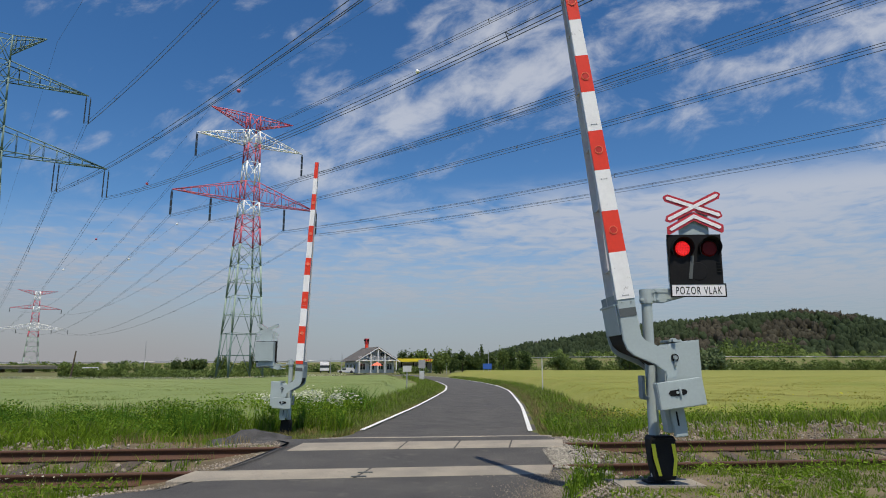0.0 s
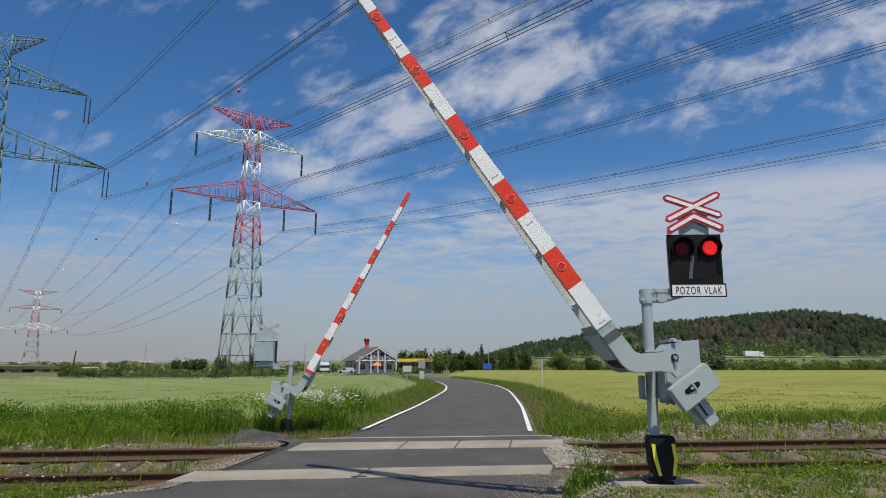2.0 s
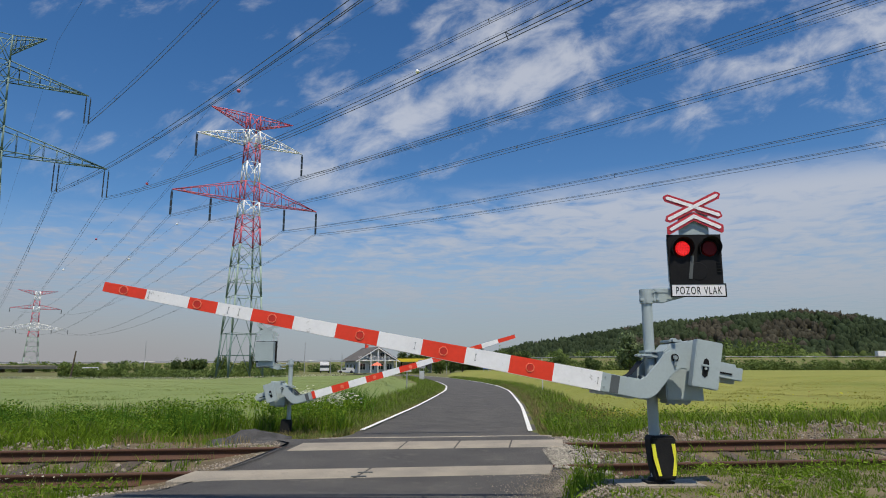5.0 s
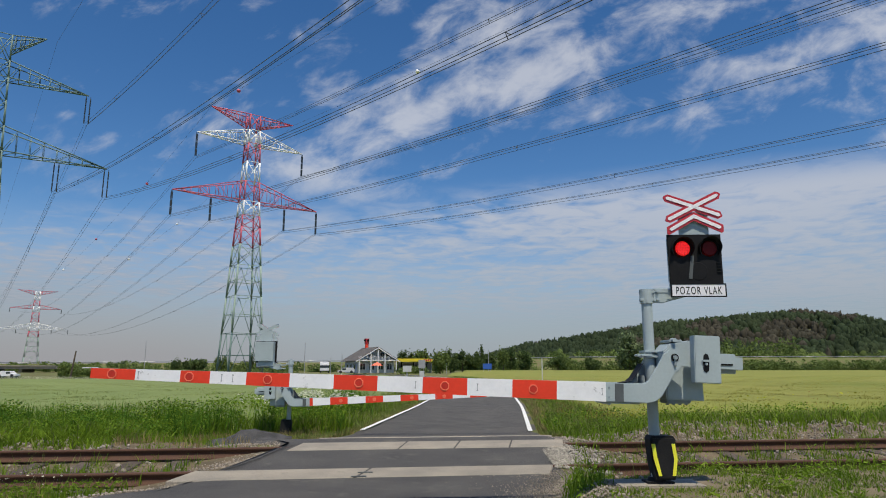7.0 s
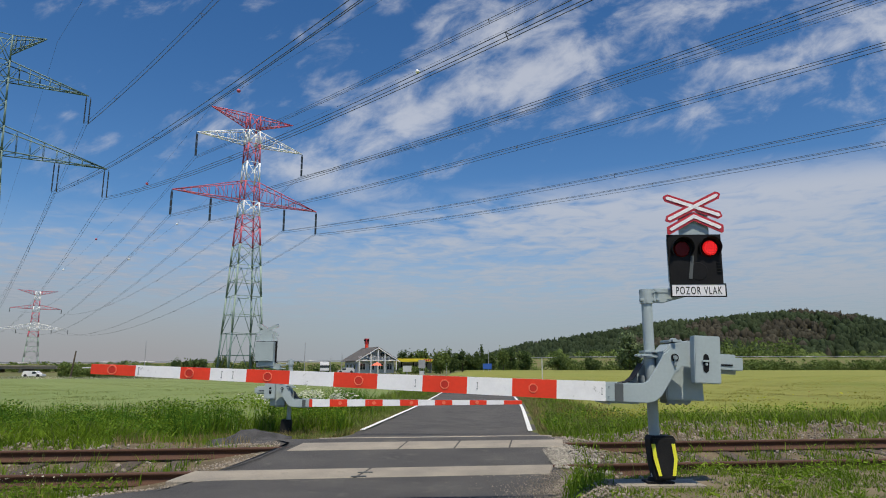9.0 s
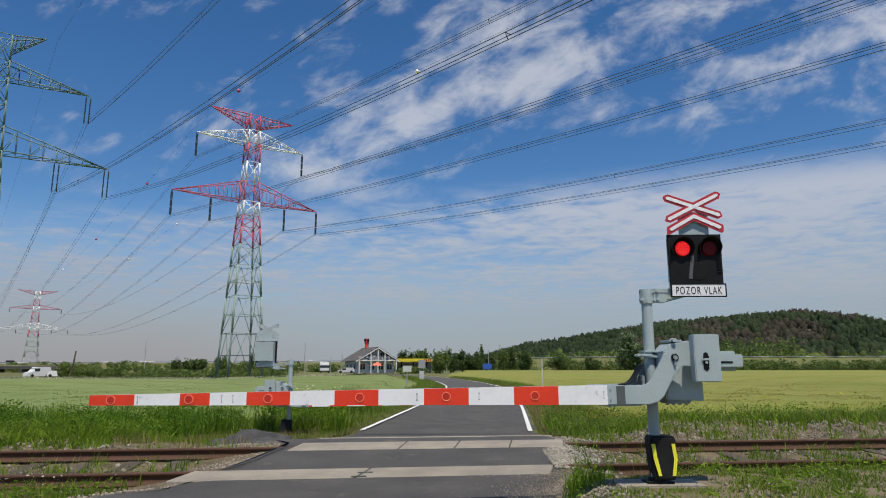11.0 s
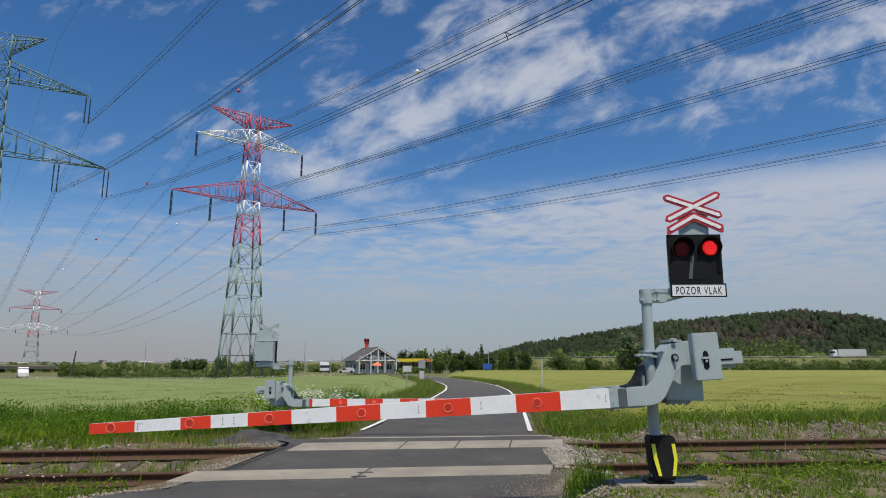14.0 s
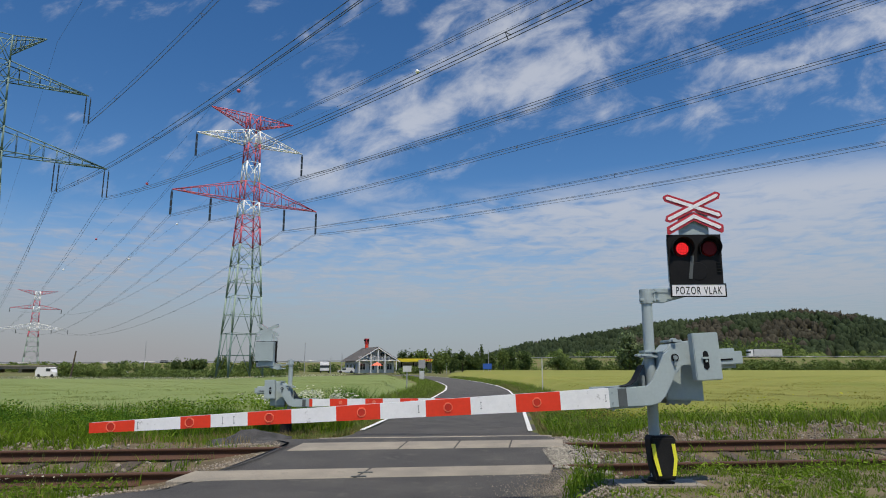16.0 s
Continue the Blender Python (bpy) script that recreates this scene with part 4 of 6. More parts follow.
def barrier(label, at, turn, side, cuts, dots):
    """A barrier machine; side -1 has its boom towards -x, +1 is the mirrored make. Returns the thing and its swinging arm."""
    root = thing("crossing_barrier", label, "barrier", at, turn, group="crossing barriers")

    def put(name, bm, material, parent, lab="", smooth=False):
        if side > 0:
            for v in bm.verts:
                v.co.x = -v.co.x
        return part(name, bm, material, parent, lab, smooth)

    P = PIVOT_H
    py = 0.40
    bm = bmesh.new()
    cyl(bm, (-0.05, py, 0.0), (-0.05, py, P + 0.62), 0.052, seg=24)
    put("post", bm, "grey", root, "grey painted steel tube post")
    bm = bmesh.new()
    cyl(bm, (-0.05, py, P + 0.56), (-0.05, py, P + 0.70), 0.066, seg=24)
    box(bm, -0.13, 0.06, py - 0.05, py - 0.02, P + 0.58, P + 0.61, 0.004)
    put("post_cap", bm, "grey", root)
    bm = bmesh.new()
    for z in (0.02, 0.07):
        box(bm, -0.125, 0.025, py - 0.085, py + 0.085, P + z, P + z + 0.022, 0.004)
    box(bm, -0.20, -0.05, py - 0.09, py - 0.06, P + 0.03, P + 0.06, 0.006)
    cyl(bm, (-0.16, py - 0.12, P + 0.045), (-0.16, py + 0.1, P + 0.045), 0.012, seg=8)
    put("clamp", bm, "grey", root, "bolted grey post clamp")
    bm = bmesh.new()
    outline(bm, [(0.0, -0.37), (0.36, -0.385), (0.35, 0.19), (0.06, 0.15), (0.0, 0.08)], 0.15, 0.43, 0.012)
    bmesh.ops.translate(bm, verts=bm.verts, vec=(0, 0, P))
    put("drive_housing", bm, "grey", root, "grey steel drive housing")
    bm = bmesh.new()
    box(bm, 0.06, 0.19, 0.16, 0.41, P + 0.165, P + 0.19, 0.006)
    cyl(bm, (0.10, 0.12, P + 0.185), (0.10, 0.20, P + 0.185), 0.02, seg=10)
    put("housing_cap", bm, "grey", root)
    bm = bmesh.new()
    box(bm, 0.02, 0.25, 0.19, 0.40, P - 0.41, P - 0.37, 0.01)
    for k in range(4):
        cyl(bm, (0.05 + 0.06 * k, 0.27, P - 0.425), (0.05 + 0.06 * k, 0.27, P - 0.40), 0.016, seg=8)
    put("drive_sump", bm, "grey_dark", root)
    bm = bmesh.new()
    box(bm, -0.16, -0.13, 0.34, 0.46, P - 0.37, P - 0.15, 0.006)
    box(bm, -0.155, -0.09, 0.34, 0.46, P - 0.38, P - 0.35, 0.006)
    put("cable_guard", bm, "grey_dark", root, "dark cable guard on the post")
    # base cover with warning stripes
    bm = bmesh.new()
    outline(bm, [(-0.135, 0.41), (-0.12, 0.445), (0.09, 0.445), (0.11, 0.415), (0.122, 0.22), (0.088, 0.045), (-0.092, 0.045), (-0.12, 0.20)], py - 0.13, py + 0.06, 0.02)
    cover = put("base_cover", bm, "rubber", root, "black plastic base cover")
    if side < 0:
        for pts in ([(-0.128, 0.375), (-0.095, 0.375), (-0.082, 0.26), (-0.044, 0.085), (-0.074, 0.085), (-0.115, 0.24)], [(0.062, 0.375), (0.096, 0.375), (0.112, 0.235), (0.088, 0.085), (0.056, 0.085), (0.080, 0.23)]):
            bm = bmesh.new()
            outline(bm, pts, py - 0.136, py - 0.125)
            put("warning_stripe", bm, "yellow", cover, "yellow reflective stripe")
    bm = bmesh.new()
    cyl(bm, (-0.05, py, 0.0), (-0.05, py, 0.06), 0.10, 0.075, seg=20)
    box(bm, -0.17, 0.09, py - 0.09, py + 0.09, 0.004, 0.024, 0.004)
    put("foot_flange", bm, "rubber", root, "dark foot flange under the cover")
    bm = bmesh.new()
    box(bm, -0.46, 0.36, py - 0.20, py + 0.20, -0.2, 0.006 if side < 0 else -0.022, 0.012)
    put("foundation_slab", bm, "concrete", root, "weathered concrete slab")

    # the swinging arm, hinge at its origin
    bm = bmesh.new()
    S = [(-0.66, -0.228), (-0.45, -0.232), (-0.29, -0.225), (-0.245, -0.195), (-0.155, -0.05), (-0.105, 0.045), (-0.045, 0.088), (0.03, 0.09), (0.12, 0.055), (0.17, 0.02), (0.17, -0.06), (0.10, -0.065), (0.045, -0.085), (-0.01, -0.14), (-0.06, -0.225), (-0.125, -0.335), (-0.185, -0.385), (-0.27, -0.405), (-0.66, -0.402)]
    S = [(a + (0.042 if -0.30 < a < 0.1 else 0.0), b) for a, b in S]
    outline(bm, S, 0.0, 0.03, 0.006)
    arm = put("boom_arm", bm, "grey", root, "grey cranked boom arm")
    arm.matrix_basis = pose(0, 0, P)
    bm = bmesh.new()
    outline(bm, S, 0.47, 0.50, 0.006)
    put("rear_arm_plate", bm, "grey", arm)
    bm = bmesh.new()
    box(bm, -0.66, -0.46, 0.03, 0.47, -0.40, -0.385)
    box(bm, -0.50, -0.47, 0.03, 0.47, -0.40, -0.235)
    put("arm_crosspiece", bm, "grey_dark", arm)
    # shade of the clamp gap as a flat dark plate on the arm
    bm = bmesh.new()
    box(bm, -0.525, -0.445, -0.004, 0.0, -0.398, -0.236)
    put("clamp_gap", bm, "slot", arm, "dark plate for the shade in the gap between boom clamp and arm")
    for z in (-0.27, -0.36):
        bm = bmesh.new()
        cyl(bm, (-0.58, -0.008, z), (-0.58, 0.0, z), 0.007, seg=8)
        put("clamp_bolt", bm, "grey_dark", arm)
    bm = bmesh.new()
    cyl(bm, (0.04, -0.012, P + 0.018), (0.04, 0.0, P + 0.018), 0.035, seg=20)
    put("hinge_ring", bm, "black", root)
    bm = bmesh.new()
    cyl(bm, (0.04, -0.03, P + 0.018), (0.04, 0.0, P + 0.018), 0.02, seg=12)
    box(bm, 0.028, 0.052, -0.02, 0.0, P - 0.06, P + 0.018, 0.004)
    put("hinge_bolt", bm, "grey_dark", root)
    # hood and dark rubber guard between the two plates
    bm = bmesh.new()
    box(bm, -0.56, -0.285, 0.03, 0.47, -0.418, -0.404, 0.003)
    box(bm, -0.575, -0.555, 0.03, 0.50, -0.43, -0.30, 0.003)
    put("arm_hood", bm, "grey", arm, "grey sheet hood under the boom arm")
    for nm, line in (("arm_guard", [(-0.29, -0.395), (-0.19, -0.375), (-0.13, -0.325), (-0.065, -0.22), (-0.02, -0.135), (0.04, -0.09)]), ("upper_guard", [(-0.36, -0.232), (-0.285, -0.215), (-0.24, -0.18), (-0.15, -0.04)])):
        bm = bmesh.new()
        far = [(a, b + (0.006 if nm == "arm_guard" else -0.006)) for a, b in reversed(line)]
        outline(bm, line + far, 0.031 if nm == "arm_guard" else 0.30, 0.469)
        put(nm, bm, "rubber", arm, "black rubber guard inside the arm")
    # counterweight
    bm = bmesh.new()
    box(bm, 0.192, 0.436, -0.085, 0.02, -0.205, 0.228, 0.008)
    weight = put("counterweight_box", bm, "grey", arm, "grey counterweight box with a lock slot")
    bm = bmesh.new()
    outline(bm, [(0.27, -0.09), (0.295, -0.11), (0.32, -0.09), (0.325, 0.02), (0.315, 0.055), (0.295, 0.065), (0.275, 0.05), (0.268, 0.0)], -0.089, -0.084)
    put("lock_slot", bm, "black", weight)
    bm = bmesh.new()
    box(bm, 0.255, 0.33, -0.105, -0.085, -0.012, 0.008, 0.004)
    cyl(bm, (0.295, -0.105, -0.03), (0.295, -0.085, -0.03), 0.012, seg=10)
    put("lock_handle", bm, "grey", weight)
    bm = bmesh.new()
    box(bm, 0.30, 0.70, 0.03, 0.07, -0.075, 0.045, 0.006)
    box(bm, 0.30, 0.66, 0.09, 0.22, -0.11, 0.075, 0.006)
    put("counterweight_bar", bm, "grey", arm, "grey counterweight bar")
    bm = bmesh.new()
    box(bm, 0.47, 0.60, 0.024, 0.032, -0.035, -0.02)
    put("bar_slot", bm, "black", arm)

    # boom: front board in stripes, rear board, flange and cross brackets
    r_end = cuts[-1]

    def half(r):
        return 0.088 - 0.044 * (r - 0.6) / (r_end - 0.6)

    def deep(r):
        return 0.31 - 0.24 * (r - 0.6) / (r_end - 0.6)

    zc = -0.314
    for k, (a, b) in enumerate(zip(cuts, cuts[1:])):
        bm = bmesh.new()
        outline(bm, [(-a, zc - half(a)), (-b, zc - half(b)), (-b, zc + half(b)), (-a, zc + half(a))], -0.008, 0.012)
        red = k % 2 == 1
        put("red_stripe" if red else "white_stripe", bm, "red" if red else "white", arm, "glossy red boom stripe" if red else "scuffed white boom stripe")
    if side > 0:
        a, b = cuts[0] - 0.075, cuts[0]
        bm = bmesh.new()
        outline(bm, [(-a, zc - half(a)), (-b, zc - half(b)), (-b, zc + half(b)), (-a, zc + half(a))], -0.008, 0.012)
        put("red_stripe", bm, "red", arm, "glossy red boom stripe")
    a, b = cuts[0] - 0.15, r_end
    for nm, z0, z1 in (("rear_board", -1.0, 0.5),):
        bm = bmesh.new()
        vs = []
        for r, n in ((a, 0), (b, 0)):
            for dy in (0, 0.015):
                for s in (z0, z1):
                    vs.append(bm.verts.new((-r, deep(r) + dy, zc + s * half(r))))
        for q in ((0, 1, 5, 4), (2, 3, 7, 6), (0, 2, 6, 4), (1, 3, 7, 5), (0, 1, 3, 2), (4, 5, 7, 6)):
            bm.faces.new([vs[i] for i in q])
        put(nm, bm, "white_back", arm, "greyer white rear board of the boom")
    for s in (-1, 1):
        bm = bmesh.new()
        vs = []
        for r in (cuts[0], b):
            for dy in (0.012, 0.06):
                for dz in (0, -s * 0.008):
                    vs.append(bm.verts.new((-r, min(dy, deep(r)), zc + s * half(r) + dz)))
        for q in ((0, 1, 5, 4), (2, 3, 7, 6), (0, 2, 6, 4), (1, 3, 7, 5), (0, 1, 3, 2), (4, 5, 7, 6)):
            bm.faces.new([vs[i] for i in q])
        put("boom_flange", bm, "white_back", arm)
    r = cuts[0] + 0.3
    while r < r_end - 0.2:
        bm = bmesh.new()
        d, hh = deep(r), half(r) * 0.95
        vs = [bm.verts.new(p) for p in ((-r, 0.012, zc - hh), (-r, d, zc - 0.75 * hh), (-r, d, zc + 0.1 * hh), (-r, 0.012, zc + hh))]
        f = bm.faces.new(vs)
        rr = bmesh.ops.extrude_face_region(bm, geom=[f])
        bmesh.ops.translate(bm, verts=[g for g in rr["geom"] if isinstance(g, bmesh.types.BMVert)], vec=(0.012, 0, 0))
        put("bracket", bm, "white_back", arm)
        r += 0.62
    for k, r in enumerate(dots):
        bm = bmesh.new()
        rim = [(0.044, -0.008), (0.043, -0.014), (0.037, -0.015), (0.034, -0.011)]
        vs = [[bm.verts.new((-r + a * math.cos(math.tau * (i + 0.5) / 8), b, zc + a * math.sin(math.tau * (i + 0.5) / 8))) for a, b in rim] for i in range(8)]
        for i in range(8):
            for q in range(3):
                bm.faces.new((vs[i][q], vs[i][q + 1], vs[(i + 1) % 8][q + 1], vs[(i + 1) % 8][q]))
        ring = put("reflector_ring", bm, "red_ring", arm, "orange-red reflector rim")
        bm = bmesh.new()
        cyl(bm, (-r, -0.012, zc), (-r, -0.008, zc), 0.031, 0.035, seg=20)
        put("reflector", bm, "red_lens" if side < 0 else "red_ring", arm, "round red reflector")
    # small clips on the white boards
    for r in ([0.645, 1.79, 2.355, 4.0, 4.1, 4.84] if side < 0 else [2.0, 3.6]):
        bm = bmesh.new()
        box(bm, -r - 0.002, -r + 0.002, -0.011, -0.008, zc - 0.028, zc + 0.028)
        for d in (-0.028, 0.028):
            box(bm, -r - 0.007, -r + 0.007, -0.011, -0.008, zc + d - 0.004, zc + d + 0.004)
        put("clip", bm, "galv", arm)
    return root, arm


barrier_a, arm_a = barrier("grey crossing barrier with red and white boom beside the lane", (2.113, 5.989, 0.1025), 2.06, -1, A_R, A_DOTS)
barrier_b, arm_b = barrier("grey crossing barrier with red and white boom behind the track", (-3.761, 15.36, -0.497), 0.0, 1, B_R, B_DOTS)


# ---- warning signal ----
def bar_outline(p, q, w, cut=0.4):
    """A bar from p to q with clipped corners."""
    p, q = Vector(p), Vector(q)
    d = (q - p).normalized()
    n = Vector((-d.y, d.x))
    c = w * cut
    return [p + n * (w / 2 - c) - d * 0, p + n * w / 2 + d * c, q + n * w / 2 - d * c, q + n * (w / 2 - c), q - n * (w / 2 - c), q - n * w / 2 - d * c, p - n * w / 2 + d * c, p - n * (w / 2 - c)]


def signal(label, at, turn):
    """Red twin-lamp crossing signal; origin at the foot of its board."""
    root = thing("warning_signal", label, "crossing signal", at, turn, group="crossing signals")
    bm = bmesh.new()
    outline(bm, [(-0.262, 0.0), (0.262, 0.0), (0.268, 0.505), (-0.268, 0.505)], 0.0, 0.03, 0.006)
    board = part("backboard", bm, "black", root, "black signal backboard")
    bm = bmesh.new()
    box(bm, -0.23, 0.23, 0.031, 0.17, 0.02, 0.49, 0.012)
    part("lamp_case", bm, "grey", root, "grey lamp case behind the board")
    glows = []
    for x, z, lit in ((-0.13, 0.355, True), (0.14, 0.36, True), (0.02, 0.13, False)):
        bm = bmesh.new()
        cyl(bm, (x, -0.02 if lit else -0.003, z), (x, 0.0, z), 0.070 if lit else 0.088, 0.082 if lit else 0.092, seg=28)
        part("lens", bm, "lens_off" if lit else "black", root, "dark red lamp lens" if lit else "unlit black lamp", smooth=False)
        # hood: a half tube open below
        V, F = [], []
        n = 22
        for i in range(n + 1):
            a = math.radians(-35 + 250 * i / n)
            for rr in (0.104, 0.110):
                for yy in (0.0, -0.07 + 0.03 * max(0, -math.sin(a)) - 0.03 * math.sin(a)):
                    V.append((x + rr * math.cos(a), yy, z + rr * math.sin(a)))
        for i in range(n):
            o = 4 * i
            F += [(o, o + 1, o + 5, o + 4), (o + 2, o + 3, o + 7, o + 6), (o + 1, o + 3, o + 7, o + 5)]
        if lit:
            hood = new("hood", mesh_of("hood", V, F, "black"))
            hood.parent = root
        if lit:
            bm = bmesh.new()
            cyl(bm, (0, -0.012, 0), (0, 0.0, 0), 0.060, 0.074, seg=28)
            g = part("lamp", bm, "lens_on", root, "glowing red lamp")
            g.matrix_basis = pose(x, 0.02, z)
            glows.append((g, x, z))
    # grey plate: backboard lit between the hoods' shadows, put in as colour
    bm = bmesh.new()
    outline(bm, [(-0.045, 0.285), (-0.012, 0.29), (-0.045, 0.05), (-0.078, 0.055)], -0.005, 0.0)
    part("board_strip", bm, "slot", root, "grey plate for the lit strip of the signal board")
    for k in range(4):
        bm = bmesh.new()
        box(bm, 0.205, 0.25, -0.012, 0.0, 0.12 + 0.03 * k, 0.128 + 0.03 * k)
        part("louvre", bm, "rubber", root)
    # plate with words
    bm = bmesh.new()
    box(bm, -0.265, 0.265, -0.032, -0.012, -0.125, -0.003, 0.006)
    plate = part("word_plate", bm, "sign_white", root, "white plate reading POZOR VLAK")
    bm = bmesh.new()
    for a, b, c, d in ((-0.27, 0.27, -0.13, -0.121), (-0.27, 0.27, -0.007, 0.002), (-0.27, -0.261, -0.121, -0.007), (0.261, 0.27, -0.121, -0.007)):
        box(bm, a, b, -0.036, -0.010, c, d)
    part("plate_rim", bm, "black", plate)
    cu = bpy.data.curves.new("words", "FONT")
    cu.body, cu.size, cu.align_x, cu.extrude = "POZOR VLAK", 0.108, "CENTER", 0.001
    cu.space_character = 1.22
    ob = bpy.data.objects.new("words", cu)
    me = bpy.data.meshes.new_from_object(ob)
    bpy.data.objects.remove(ob)
    for v in me.vertices:
        v.co.x *= 0.59
    me.materials.clear()
    me.materials.append(M["black"])
    words = new("words", me)
    words.parent = plate
    words.matrix_basis = pose(0, -0.034, -0.104, 90)
    # crossbuck
    cz = 0.79
    bm = bmesh.new()
    box(bm, -0.14, 0.16, 0.022, 0.03, 0.505, cz - 0.05)
    part("sign_carrier", bm, "grey", root, "pale grey carrier plate")
    layers = []
    for p, q, y in (((-0.285, cz + 0.105), (0.295, cz - 0.10), -0.012), ((0.285, cz + 0.135), (-0.275, cz - 0.145), -0.018)):
        layers.append((p, q, y))
    for p, q, y in layers:
        bm = bmesh.new()
        outline(bm, [tuple(v) for v in bar_outline(p, q, 0.082)], y, y + 0.006)
        part("cross_bar", bm, "sign_red", root, "red edged crossbuck bar")
        bm = bmesh.new()
        outline(bm, [tuple(v) for v in bar_outline(p, q, 0.080)], y + 0.0065, y + 0.010)
        part("cross_bar_back", bm, "grey", root, "grey back of the crossbuck")
    for p, q, y in layers:
        pv, qv = Vector(p), Vector(q)
        d = (qv - pv).normalized()
        bm = bmesh.new()
        outline(bm, [tuple(v) for v in bar_outline(pv + d * 0.025, qv - d * 0.025, 0.034)], -0.022 + (y + 0.018) * 0.4, -0.0185)
        part("cross_bar_face", bm, "sign_white", root, "white crossbuck face")
    for w, y, m, e in ((0.082, -0.012, "sign_red", 0.0), (0.034, -0.018, "sign_white", 0.025)):
        bm = bmesh.new()
        a, t, b = Vector((-0.265 + e, cz - 0.245 + e * 0.55)), Vector((0.01, cz - 0.10)), Vector((0.30 - e, cz - 0.225 + e * 0.5))
        hw = w / 2 * 1.12
        outline(bm, [(a.x, a.y - hw + 0.012), (a.x + 0.02, a.y - hw), (t.x, t.y - hw), (b.x - 0.02, b.y - hw), (b.x, b.y - hw + 0.012), (b.x, b.y + hw - 0.012), (b.x - 0.02, b.y + hw), (t.x, t.y + hw), (a.x + 0.02, a.y + hw), (a.x, a.y + hw - 0.012)], y, y + 0.006)
        if e == 0:
            bk = bm.copy()
            bmesh.ops.translate(bk, verts=bk.verts, vec=(0, 0.0065, 0))
            part("chevron_back", bk, "grey", root)
        part("chevron" if e == 0 else "chevron_face", bm, m, root, "red edged chevron bar" if e == 0 else "white chevron face")
    return root, glows


signal_a, lamps_a = signal("black twin-lamp crossing signal with a red and white crossbuck", (2.53, 6.28, 2.005), -2.0)
for nm, args in (("bracket_arm", (-0.42, -0.10, 0.05, 0.10, -0.085, -0.035)), ("bracket_arm", (-0.24, 0.16, 0.03, 0.12, -0.10, 0.02))):
    bm = bmesh.new()
    box(bm, *args, 0.008)
    part(nm, bm, "grey", signal_a, "grey bracket to the post")
bm = bmesh.new()
outline(bm, [(-0.42, -0.175), (-0.33, -0.18), (-0.12, -0.125), (-0.12, -0.06), (-0.42, -0.06)], 0.055, 0.10, 0.006)
part("bracket_gusset", bm, "grey", signal_a, "grey gusset under the bracket")
bm = bmesh.new()
for z in (-0.16, -0.08):
    cyl(bm, (-0.47, 0.11, z), (-0.47, 0.11, z + 0.025), 0.078, seg=24)
    box(bm, -0.40, -0.37, 0.03, 0.06, z, z + 0.03, 0.004)
part("bracket_collar", bm, "grey", signal_a, "grey clamp collars on the post")
signal_b = copy_thing(signal_a, pose(-4.30, 15.70, 1.30, 0, 0, 172))
tagged(signal_b, "crossing signal seen from its grey back")


# ---- pylons and wires ----
EX = np.array([0.794, 0.607, 0.0])
EY = np.array([-0.607, 0.794, 0.0])


